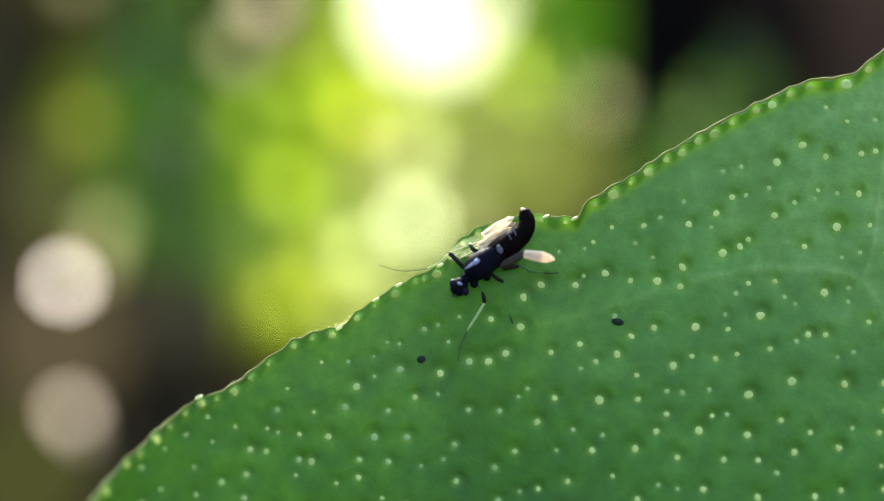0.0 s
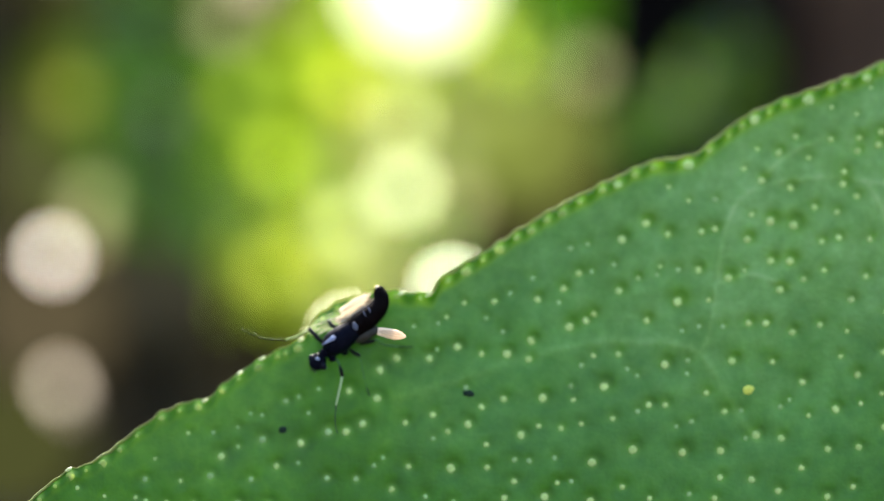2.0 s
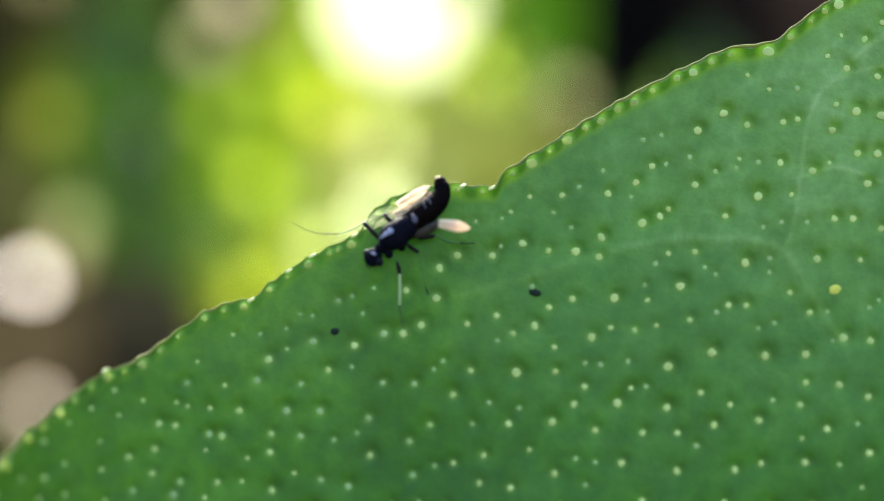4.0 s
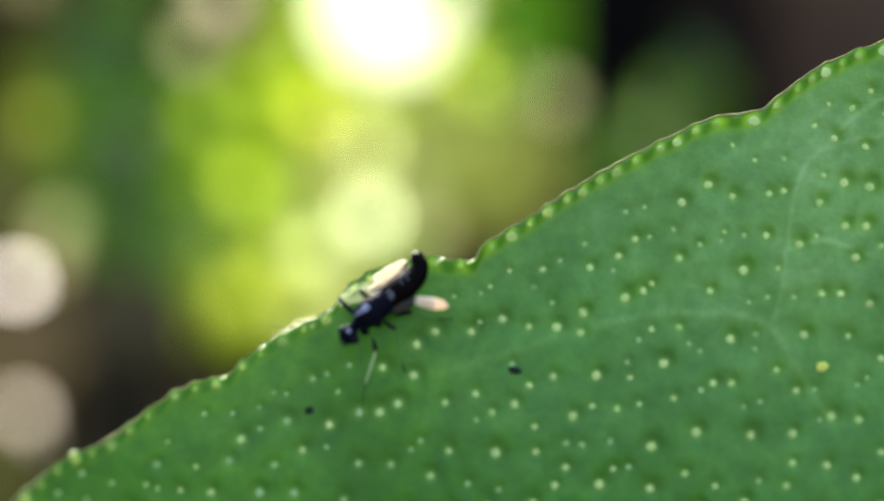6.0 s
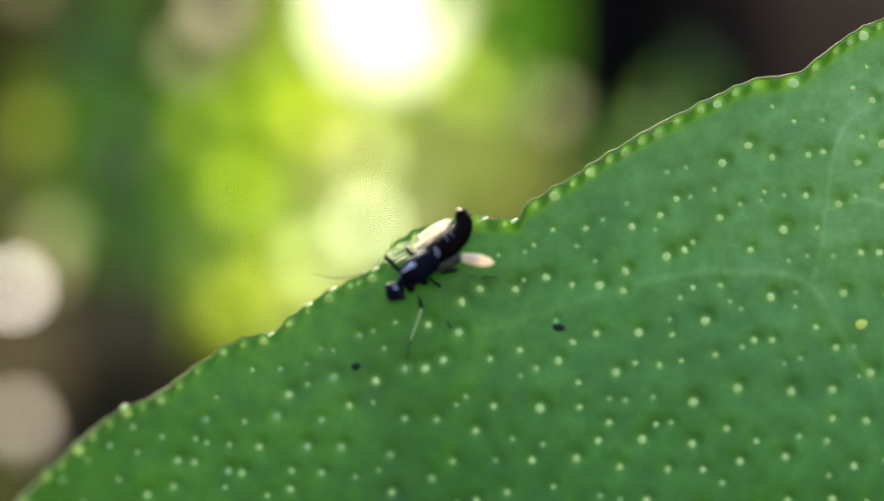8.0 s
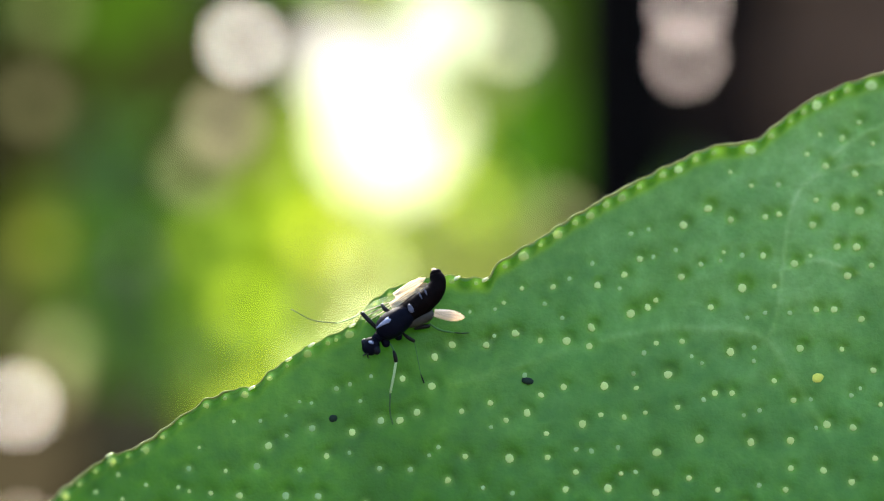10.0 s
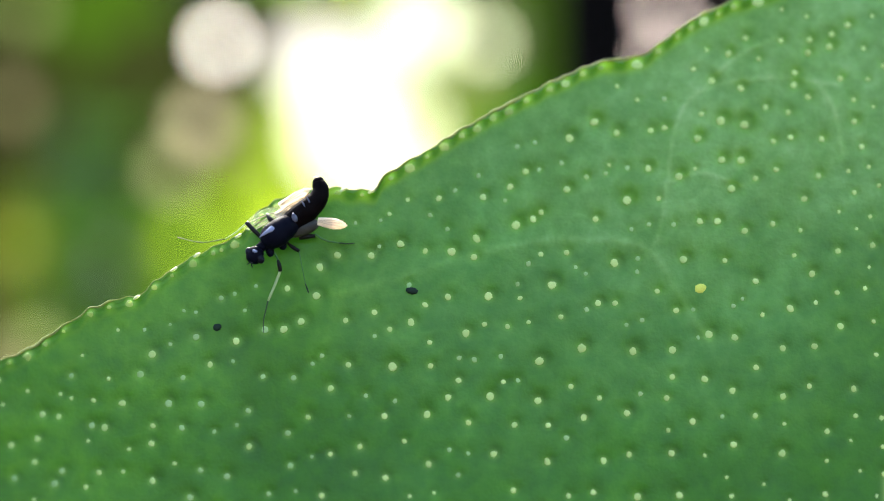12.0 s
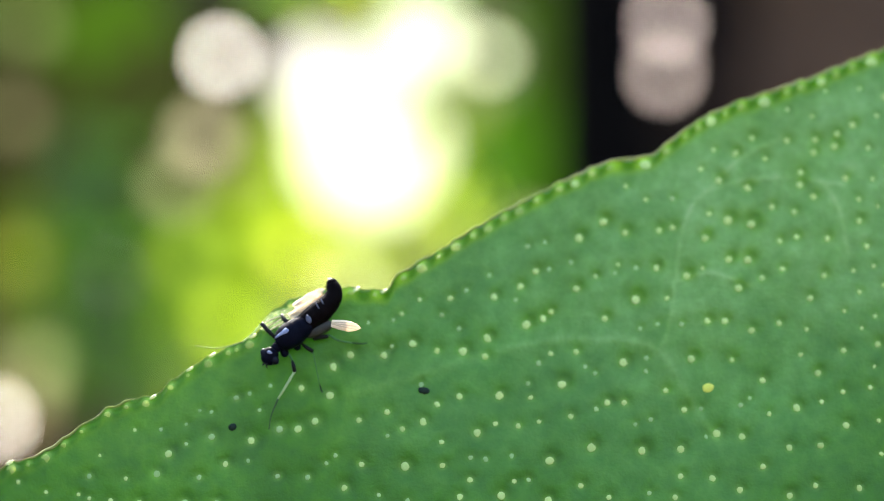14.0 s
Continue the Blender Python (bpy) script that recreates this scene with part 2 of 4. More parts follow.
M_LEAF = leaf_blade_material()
M_GLAND = surface("gland_pale_yellow", (0.55, 0.73, 0.25), (0.70, 0.86, 0.33), 4000, 0.75, 0.3, 0.00002, 5, (0.64, 0.76, 0.22), 0.2, spec=0.12, vary=0.2)
M_GLAND_DEEP = surface("gland_soft_green", (0.42, 0.62, 0.26), (0.52, 0.72, 0.33), 4000, 0.75, 0.3, 0.00002, 5, (0.40, 0.60, 0.18), 0.25, spec=0.05, vary=0.25)
M_GLAND_YELLOW = surface("gland_bright_yellow", (0.56, 0.62, 0.08), (0.70, 0.74, 0.14), 4000, 0.7, 0.3, 0.00002, 5, spec=0.15)
M_EDGE_GLAND = surface("edge_gland_yellow", (0.36, 0.50, 0.09), (0.55, 0.66, 0.18), 3000, 0.22, 0.3, 0.00002, 5, (0.60, 0.72, 0.12), 0.3, spec=0.5, vary=0.45)
M_RIM = surface("leaf_rim_straw", (0.10, 0.14, 0.035), (0.24, 0.26, 0.11), 1500, 0.7, 0.3, 0.00002, 6, (0.40, 0.46, 0.16), 0.35, spec=0.15)
M_SPECK = surface("speck_dark", (0.008, 0.018, 0.014), (0.018, 0.034, 0.022), 6000, 0.7, 0.4, 0.00002, spec=0.1)
M_CHITIN = surface("chitin_black", (0.0015, 0.002, 0.006), (0.004, 0.005, 0.011), 5000, 0.48, 0.25, 0.00001, 7, spec=0.035)
M_CHITIN_DULL = surface("chitin_black_dull", (0.002, 0.0014, 0.0015), (0.005, 0.0034, 0.0034), 5000, 0.45, 0.3, 0.00001, 7, spec=0.02)
M_EYE = surface("eye_blue_black", (0.003, 0.004, 0.009), (0.006, 0.008, 0.014), 16000, 0.3, 0.5, 0.000008, 3, spec=0.1)
M_BELLY = surface("belly_grey", (0.028, 0.030, 0.026), (0.065, 0.064, 0.056), 4000, 0.5, 0.2, 0.00001, 6, (0.1, 0.1, 0.08), 0.15, spec=0.2)
# blue-white paint in place of sky reflections on shiny plates
M_SKY_GLINT = surface("sky_glint_grey_white", (0.17, 0.20, 0.32), (0.28, 0.32, 0.46), 8000, 0.6, spec=0.1)
M_SHIELD = surface("shield_grey", (0.055, 0.06, 0.085), (0.12, 0.125, 0.16), 8000, 0.6, spec=0.08)
M_BEAD = surface("margin_bead_glossy", (0.50, 0.58, 0.28), (0.70, 0.74, 0.48), 4000, 0.28, 0.2, 0.00002, 5, (0.8, 0.85, 0.5), 0.35, spec=1.0)
M_WING = surface("wing_cream", (0.84, 0.71, 0.50), (0.96, 0.87, 0.68), 6000, 0.6, 0.3, 0.00001, 4, (1.0, 0.92, 0.78), 0.48, spec=0.2)
M_WING_NEAR = surface("wing_bright_cream", (0.88, 0.72, 0.50), (0.96, 0.84, 0.64), 6000, 0.6, 0.3, 0.00001, 4, (0.96, 0.78, 0.60), 0.4, spec=0.1)
M_WING_VEIN = surface("wing_vein_tan", (0.58, 0.45, 0.29), (0.70, 0.56, 0.38), 6000, 0.6, spec=0.2)
M_LEG = surface("leg_pale_green", (0.36, 0.50, 0.20), (0.50, 0.60, 0.29), 6000, 0.4, 0.1, 0.00001, 5, (0.5, 0.6, 0.28), 0.3)
M_WING_SHADE = surface("wing_shade_tan", (0.34, 0.27, 0.18), (0.50, 0.40, 0.27), 6000, 0.6, 0.3, 0.00001, 4, (0.5, 0.4, 0.28), 0.3, spec=0.2)
M_LEG_DARK = surface("leg_black", (0.003, 0.003, 0.0035), (0.007, 0.007, 0.007), 6000, 0.35, spec=0.15)
M_TARSUS = surface("tarsus_dark", (0.018, 0.035, 0.014), (0.035, 0.06, 0.024), 6000, 0.6, spec=0.2)
M_SHIN_GREEN = surface("shin_green", (0.05, 0.14, 0.04), (0.07, 0.18, 0.05), 6000, 0.6, spec=0.2)


def clear_wing_material():
    m, t, p = nodes_of("wing_clear")
    p.inputs["Base Color"].default_value = (0.62, 0.72, 0.42, 1)
    p.inputs["Roughness"].default_value = 0.25
    glowing_through(t, p, (0.80, 0.90, 0.55), 0.6)
    lit = t.nodes["Material Output"].inputs["Surface"].links[0].from_socket
    tr = t.nodes.new("ShaderNodeBsdfTransparent")
    tr.inputs["Color"].default_value = (0.93, 0.95, 0.88, 1)
    mx = t.nodes.new("ShaderNodeMixShader")
    f = ramp(t, noise_tex(t, coords(t, 4000.0), 1.0, 3.0), (0.3, (0.03,) * 3), (0.7, (0.12,) * 3))
    t.links.new(f, mx.inputs[0])
    t.links.new(tr.outputs[0], mx.inputs[1])
    t.links.new(lit, mx.inputs[2])
    t.links.new(mx.outputs[0], t.nodes["Material Output"].inputs["Surface"])
    return m


M_WING_CLEAR = clear_wing_material()
# the trunk's shadow is put into a near-black bark colour
M_BARK = surface("bark_shadow_black", (0.002, 0.002, 0.0018), (0.006, 0.005, 0.0045), 40, 0.95, 0.6, 0.004, spec=0.02)
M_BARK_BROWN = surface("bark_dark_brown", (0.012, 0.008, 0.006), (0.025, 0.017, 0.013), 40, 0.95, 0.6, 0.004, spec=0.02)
M_STEM = surface("stem_green_brown", (0.05, 0.06, 0.02), (0.09, 0.08, 0.04), 120, 0.7, 0.4, 0.001)
M_SOIL = surface("soil_brown", (0.026, 0.018, 0.012), (0.070, 0.044, 0.030), 5, 0.95, 0.8, 0.01, 12)


def far_wood_material():
    m, t, p = nodes_of("far_wood")
    v = coords(t, 1.0)
    sep = t.nodes.new("ShaderNodeSeparateXYZ")
    t.links.new(v, sep.inputs[0])
    side = t.nodes.new("ShaderNodeMapRange")
    side.inputs["From Min"].default_value, side.inputs["From Max"].default_value = -0.35, 0.45
    t.links.new(sep.outputs["X"], side.inputs["Value"])
    n = noise_tex(t, v, 2.4, 5.0, 0.6)
    green = ramp(t, n, (0.35, (0.036, 0.026, 0.014)), (0.65, (0.085, 0.062, 0.032)))
    brown = ramp(t, n, (0.35, (0.054, 0.032, 0.020)), (0.65, (0.122, 0.072, 0.043)))
    t.links.new(mixed(t, green, brown, side.outputs[0]), p.inputs["Base Color"])
    p.inputs["Roughness"].default_value = 0.95
    p.inputs["Specular IOR Level"].default_value = 0.1
    bumped(t, p, noise_tex(t, v, 20.0, 4.0), 0.5, 0.02)
    return m


M_WOOD_FAR = far_wood_material()
M_FOL_BRIGHT = surface("foliage_bright", (0.10, 0.16, 0.012), (0.15, 0.22, 0.02), 60, 0.5, 0.2, 0.001, 6, (0.40, 0.52, 0.05), 0.6)
M_FOL_MID = surface("foliage_mid", (0.042, 0.085, 0.008), (0.068, 0.12, 0.014), 60, 0.5, 0.2, 0.001, 6, (0.09, 0.18, 0.015), 0.5)
M_FOL_DARK = surface("foliage_dark", (0.012, 0.035, 0.008), (0.03, 0.06, 0.012), 60, 0.5, 0.2, 0.001, 6, (0.03, 0.08, 0.01), 0.4)


def glow_material(name, color, strength):
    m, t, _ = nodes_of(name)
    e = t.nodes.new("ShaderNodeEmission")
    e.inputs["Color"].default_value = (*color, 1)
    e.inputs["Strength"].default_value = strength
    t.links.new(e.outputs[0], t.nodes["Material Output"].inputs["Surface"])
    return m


# ---- mesh helpers ----
F = 784 / math.tan(radians(15))      # picture units per unit of slope in the reference view
UNIT = 0.0128e-3                     # metres per picture unit on the leaf
EYE = 0.03745                        # distance of the reference view from the leaf's middle


def swell(px, py):
    """The soft waves of the blade; its narrow end bends forward."""
    bend = 70 * ((400 - max(px, -250)) / 250) ** 2 if px < 400 else 0.0
    return bend + 12 * noise.noise((px * 0.0030, py * 0.0042, 6.0)) + 3.5 * noise.noise((px * 0.011, py * 0.011, 2.0))


def on_leaf(px, py, h=0.0):
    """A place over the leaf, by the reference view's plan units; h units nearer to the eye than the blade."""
    dx, dz = (px - 784) / F, (444 - py) / F
    h += swell(px, py)
    k = (EYE + 0.000364) / (1 + 0.0039 * dx - 0.178 * dz) - h * UNIT
    return Vector((k * dx, k - EYE, k * dz))


def away(px, py, dist):
    """A place beyond the leaf, dist metres from the reference eye."""
    return Vector(((px - 784) / F * dist, dist - EYE, (444 - py) / F * dist))


def mesh_of(name, bm, material, smooth=True):
    me = bpy.data.meshes.new(name)
    bm.to_mesh(me)
    bm.free()
    me.materials.append(material)
    if smooth:
        me.shade_smooth()
    return me


def part(name, bm, material, parent, label="", at=None, smooth=True):
    ob = new(name, mesh_of(name, bm, material, smooth))
    ob.parent = parent
    if at is not None:
        ob.location = at
    if label:
        tagged(ob, label)
    return ob


def empty(name, at, label, category, kind="", group=""):
    ob = new(name)
    ob.location = at
    ob.empty_display_size = 0.001
    return tagged(ob, label, category, group, kind)


def tube(path, radii, sides=12, flat=1.0, flat_axis=None, bm=None):
    """A closed, round-ended tube along a path; radii may vary. flat squeezes it along flat_axis."""
    bm = bm or bmesh.new()
    n = len(path)
    rings = []
    up = None
    for i, c in enumerate(path):
        d = (path[min(i + 1, n - 1)] - path[max(i - 1, 0)]).normalized()
        if up is None:
            up = Vector((0, -1, 0)) if abs(d.y) < 0.9 else Vector((0, 0, 1))
        a = d.cross(up).normalized()
        b = a.cross(d).normalized()
        up = b
        ring = []
        for s in range(sides):
            w = 2 * math.pi * s / sides
            o = (a * math.cos(w) + b * math.sin(w)) * radii[i]
            if flat_axis is not None:
                o -= flat_axis * o.dot(flat_axis) * (1 - flat)
            ring.append(bm.verts.new(c + o))
        rings.append(ring)
    for r, q in zip(rings, rings[1:]):
        for s in range(sides):
            bm.faces.new((r[s], r[(s + 1) % sides], q[(s + 1) % sides], q[s]))
    for r, flip in ((rings[0], True), (rings[-1], False)):
        c = sum((v.co for v in r), Vector()) / sides
        v = bm.verts.new(c)
        for s in range(sides):
            f = (r[s], r[(s + 1) % sides], v)
            bm.faces.new(f[::-1] if not flip else f)
    bmesh.ops.recalc_face_normals(bm, faces=bm.faces)
    return bm


def spline(pts, count):
    """Catmull-Rom through Vectors or tuples of numbers, at even parameters."""
    p = [Vector(q) for q in pts]
    p = [2 * p[0] - p[1]] + p + [2 * p[-1] - p[-2]]
    out = []
    segs = len(p) - 3
    for i in range(count):
        u = i / (count - 1) * segs
        k = min(int(u), segs - 1)
        u -= k
        a, b, c, d = p[k:k + 4]
        out.append(0.5 * ((2 * b) + (c - a) * u + (2 * a - 5 * b + 4 * c - d) * u * u + (3 * b - a - 3 * c + d) * u ** 3))
    return out


def ovoid(center, axis, length, width, sides=16, rings=12, power=1.0, height=None):
    """An egg along axis; width across in the picture plane, height toward the eye."""
    bm = bmesh.new()
    axis = axis.normalized()
    b = (Vector((0, -1, 0)) - axis * Vector((0, -1, 0)).dot(axis)).normalized()
    a = axis.cross(b)
    hgt = height if height is not None else width
    verts = []
    for i in range(1, rings):
        w = math.pi * i / rings
        r = math.sin(w) ** power
        verts.append([bm.verts.new(center - axis * (math.cos(w) * length) + (a * math.cos(2 * math.pi * s / sides) * width + b * math.sin(2 * math.pi * s / sides) * hgt) * r) for s in range(sides)])
    for r, q in zip(verts, verts[1:]):
        for s in range(sides):
            bm.faces.new((r[s], r[(s + 1) % sides], q[(s + 1) % sides], q[s]))
    for r, c in ((verts[0], center - axis * length), (verts[-1], center + axis * length)):
        v = bm.verts.new(c)
        for s in range(sides):
            bm.faces.new((r[s], r[(s + 1) % sides], v))
    bmesh.ops.recalc_face_normals(bm, faces=bm.faces)
    return bm


# ---- setting: ground, far wood, glowing patches for sky and sunlit leaves ----
def make_ground():
    bm = bmesh.new()
    steps = [-400, -120, -40, -15, -8, -5, -3, -2, -1, 0, 1, 2, 3, 5, 8, 15, 40, 120, 400]
    grid = [[bm.verts.new((x, y, -0.75 + 0.05 * noise.noise((x * 0.9, y * 0.9, 0)) * (abs(x) < 20 and abs(y) < 20))) for x in steps] for y in steps]
    for r, q in zip(grid, grid[1:]):
        for i in range(len(steps) - 1):
            bm.faces.new((r[i], r[i + 1], q[i + 1], q[i]))
    g = new("ground", mesh_of("ground", bm, M_SOIL))
    tagged(g, "bare brown garden soil with dry litter", "ground", kind="structure")


def make_far_wood():
    """A shaded bank of trunks and undergrowth that closes the garden."""
    bm = bmesh.new()
    cols, rows = 60, 14
    grid = []
    for j in range(rows + 1):
        z = -0.8 + 2.9 * j / rows
        row = []
        for i in range(cols + 1):
            a = radians(-75 + 150 * i / cols)
            r = 4.4 + 0.25 * noise.noise((i * 0.7, j * 0.9, 3.0))
            top = 0.35 * noise.noise((i * 0.45, 0, 8.0)) * j / rows
            row.append(bm.verts.new((r * math.sin(a), r * math.cos(a), z + top)))
        grid.append(row)
    for r, q in zip(grid, grid[1:]):
        for i in range(cols):
            bm.faces.new((r[i], q[i], q[i + 1], r[i + 1]))
    tagged(new("backdrop", mesh_of("backdrop", bm, M_WOOD_FAR)), "dim brown and green undergrowth in the shade", "backdrop", kind="structure")


# glowing patches added for sky: centre in the plan, size across, colour, strength
SKY_PATCHES = (
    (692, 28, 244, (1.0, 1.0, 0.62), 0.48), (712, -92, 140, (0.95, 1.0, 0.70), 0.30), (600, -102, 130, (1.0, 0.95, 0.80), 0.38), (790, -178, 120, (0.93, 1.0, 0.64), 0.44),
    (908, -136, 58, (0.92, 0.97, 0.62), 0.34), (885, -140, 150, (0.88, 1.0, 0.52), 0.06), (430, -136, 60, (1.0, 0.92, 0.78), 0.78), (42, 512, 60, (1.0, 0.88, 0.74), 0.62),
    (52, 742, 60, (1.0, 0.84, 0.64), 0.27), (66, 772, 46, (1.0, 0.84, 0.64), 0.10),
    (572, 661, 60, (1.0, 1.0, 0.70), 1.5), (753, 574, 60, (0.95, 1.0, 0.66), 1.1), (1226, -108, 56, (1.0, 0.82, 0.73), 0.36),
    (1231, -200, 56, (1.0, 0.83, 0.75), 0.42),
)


# emissive patches painting sun glints on leaves: centre in the plan, light
GLINT_PATCHES = (
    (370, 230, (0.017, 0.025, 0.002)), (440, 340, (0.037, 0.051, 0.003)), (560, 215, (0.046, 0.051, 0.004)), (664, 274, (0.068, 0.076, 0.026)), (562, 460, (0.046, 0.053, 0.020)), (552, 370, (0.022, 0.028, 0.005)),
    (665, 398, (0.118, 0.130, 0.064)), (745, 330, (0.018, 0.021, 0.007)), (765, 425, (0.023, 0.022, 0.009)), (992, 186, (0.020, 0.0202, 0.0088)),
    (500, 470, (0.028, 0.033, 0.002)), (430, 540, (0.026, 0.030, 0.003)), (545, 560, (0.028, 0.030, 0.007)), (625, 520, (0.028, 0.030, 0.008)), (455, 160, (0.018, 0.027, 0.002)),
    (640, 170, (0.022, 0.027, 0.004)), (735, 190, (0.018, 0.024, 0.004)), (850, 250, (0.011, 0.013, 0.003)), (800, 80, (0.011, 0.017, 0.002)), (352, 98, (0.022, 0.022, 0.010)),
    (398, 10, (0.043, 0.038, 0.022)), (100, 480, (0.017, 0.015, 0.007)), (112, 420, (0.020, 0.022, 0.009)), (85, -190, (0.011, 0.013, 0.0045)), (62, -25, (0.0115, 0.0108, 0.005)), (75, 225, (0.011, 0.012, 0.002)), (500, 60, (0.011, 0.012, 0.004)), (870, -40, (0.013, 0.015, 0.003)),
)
# wide emissive patches in place of sunlit far leaves: centre, size across, light
FAR_LEAF_PATCHES = (
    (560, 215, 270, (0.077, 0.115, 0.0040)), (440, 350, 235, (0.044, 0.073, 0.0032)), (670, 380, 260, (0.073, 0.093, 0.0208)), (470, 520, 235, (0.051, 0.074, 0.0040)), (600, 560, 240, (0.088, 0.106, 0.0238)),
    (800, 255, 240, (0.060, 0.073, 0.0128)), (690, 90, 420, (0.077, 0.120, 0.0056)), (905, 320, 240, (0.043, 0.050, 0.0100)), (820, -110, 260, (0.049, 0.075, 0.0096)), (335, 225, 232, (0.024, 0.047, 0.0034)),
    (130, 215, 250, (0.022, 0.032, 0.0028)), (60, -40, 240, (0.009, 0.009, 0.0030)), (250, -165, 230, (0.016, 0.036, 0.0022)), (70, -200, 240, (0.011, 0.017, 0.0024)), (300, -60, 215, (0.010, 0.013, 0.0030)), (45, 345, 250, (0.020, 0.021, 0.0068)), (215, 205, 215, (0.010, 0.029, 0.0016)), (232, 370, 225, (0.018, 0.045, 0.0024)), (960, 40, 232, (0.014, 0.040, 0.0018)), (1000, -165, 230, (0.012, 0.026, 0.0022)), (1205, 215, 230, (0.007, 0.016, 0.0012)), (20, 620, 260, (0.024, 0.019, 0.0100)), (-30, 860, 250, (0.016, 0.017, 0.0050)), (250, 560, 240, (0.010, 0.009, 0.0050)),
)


# flat glowing patch, added where the background is bright
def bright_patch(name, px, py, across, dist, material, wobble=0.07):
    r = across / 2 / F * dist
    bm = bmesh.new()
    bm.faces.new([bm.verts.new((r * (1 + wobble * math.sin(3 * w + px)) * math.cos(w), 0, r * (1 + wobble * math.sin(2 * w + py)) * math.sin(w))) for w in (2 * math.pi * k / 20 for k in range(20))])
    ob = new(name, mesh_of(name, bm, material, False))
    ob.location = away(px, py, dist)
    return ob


def make_light_patches():
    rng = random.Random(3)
    for n, (px, py, across, color, strength) in enumerate(SKY_PATCHES):
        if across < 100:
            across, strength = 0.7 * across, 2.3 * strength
        tagged(bright_patch("light_patch", px, py, across, 4.0 + 0.002 * n, glow_material("sky_light", color, strength)), "glowing patch put in for bright sky between distant leaves", "sky", group="sky gaps between the leaves", kind="structure")
    glints = list(GLINT_PATCHES)
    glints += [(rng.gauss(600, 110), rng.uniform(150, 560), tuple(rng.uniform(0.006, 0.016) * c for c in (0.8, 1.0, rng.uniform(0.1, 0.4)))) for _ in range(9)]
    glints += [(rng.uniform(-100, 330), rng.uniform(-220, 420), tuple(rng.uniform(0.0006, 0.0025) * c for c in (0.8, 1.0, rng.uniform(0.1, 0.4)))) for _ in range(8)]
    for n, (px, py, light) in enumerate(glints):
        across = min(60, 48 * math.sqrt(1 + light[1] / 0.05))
        tagged(bright_patch("light_patch", px, py, across, 4.05 + 0.001 * n, glow_material("leaf_glint_glow", light, 28000 / across ** 2)), "added glowing patch for sun glints on distant leaves", "sky", group="sky gaps between the leaves", kind="structure")
    for n, (px, py, across, light) in enumerate(sorted(FAR_LEAF_PATCHES, key=lambda f: f[2])):
        tagged(bright_patch("backdrop", px, py, across, 4.10 + 0.003 * n, glow_material("sunlit_leaf_glow", light, 1.0)), "added glowing patch for distant sunlit leaves and undergrowth", "backdrop", kind="structure")


def leaf_mesh(name, material, length, width, curl):
    """A small pointed leaf, folded a little along its midrib; it starts at the origin and points along +z."""
    bm = bmesh.new()
    n = 9
    rows = []
    for i in range(n):
        u = i / (n - 1)
        w = width / 2 * math.sin(math.pi * min(1, u * 0.97 + 0.03)) ** 0.8
        y = curl * length * u * u
        z = length * u
        rows.append([bm.verts.new((-w, y - 0.15 * w, z)), bm.verts.new((-w * 0.5, y - 0.05 * w, z)), bm.verts.new((0, y, z)),
                     bm.verts.new((w * 0.5, y - 0.05 * w, z)), bm.verts.new((w, y - 0.15 * w, z))])
    for r, q in zip(rows, rows[1:]):
        for k in range(4):
            bm.faces.new((r[k], r[k + 1], q[k + 1], q[k]))
    return mesh_of(name, bm, material)


def make_shrub(label, rng, spots, dist, mats, base_px):
    """A garden shrub: a stem from the ground, twigs and many leaves round the given spots of the plan."""
    base = away(base_px, 444, dist)
    base.z = -0.76
    shrub = empty("shrub", base, label, "shrub")
    meshes = [leaf_mesh("leaf", m, 0.055, 0.026, c) for m in mats for c in (0.15, -0.1)]
    crown = sum((away(x, y, dist) for x, y, *_ in spots), Vector()) / len(spots)
    stem = spline([Vector(), Vector((0.03, 0, 0.25)), (crown - base) * 0.75 + Vector((0, 0, -0.08)), crown - base], 12)
    part("stem", tube(stem, [0.0026 - 0.00012 * i for i in range(12)], 8), M_STEM, shrub)
    for x, y, spread, count in spots:
        c = away(x, y, dist) - base
        twig = spline([stem[8], (stem[8] + c) / 2 + Vector((0, 0.01, 0.02)), c], 7)
        part("twig", tube(twig, [0.0014 - 0.00012 * i for i in range(7)], 6), M_STEM, shrub)
        for _ in range(count):
            r = spread / F * dist
            p = c + Vector((rng.gauss(0, r), rng.gauss(0, 0.05), rng.gauss(0, r)))
            mesh = rng.choice(meshes)
            k = rng.uniform(0.7, 1.2)
            place = Matrix.Translation(p) @ Euler((rng.gauss(0.5, 0.5), rng.uniform(-2.6, 2.6), rng.uniform(-0.9, 0.9))).to_matrix().to_4x4() @ Matrix.Scale(k, 4)
            mid = base + place @ Vector((0, 0, 0.0275))
            u, v = 784 + F * mid.x / (mid.y + EYE), 444 - F * mid.z / (mid.y + EYE)
            if any((u - g[0]) ** 2 + (v - g[1]) ** 2 < 84 ** 2 for g in (*GLINT_PATCHES, *SKY_PATCHES)):
                continue                       # no leaf may hide an added glowing patch
            ob = new("leaf", mesh)
            ob.parent = shrub
            ob.matrix_basis = place
    return shrub


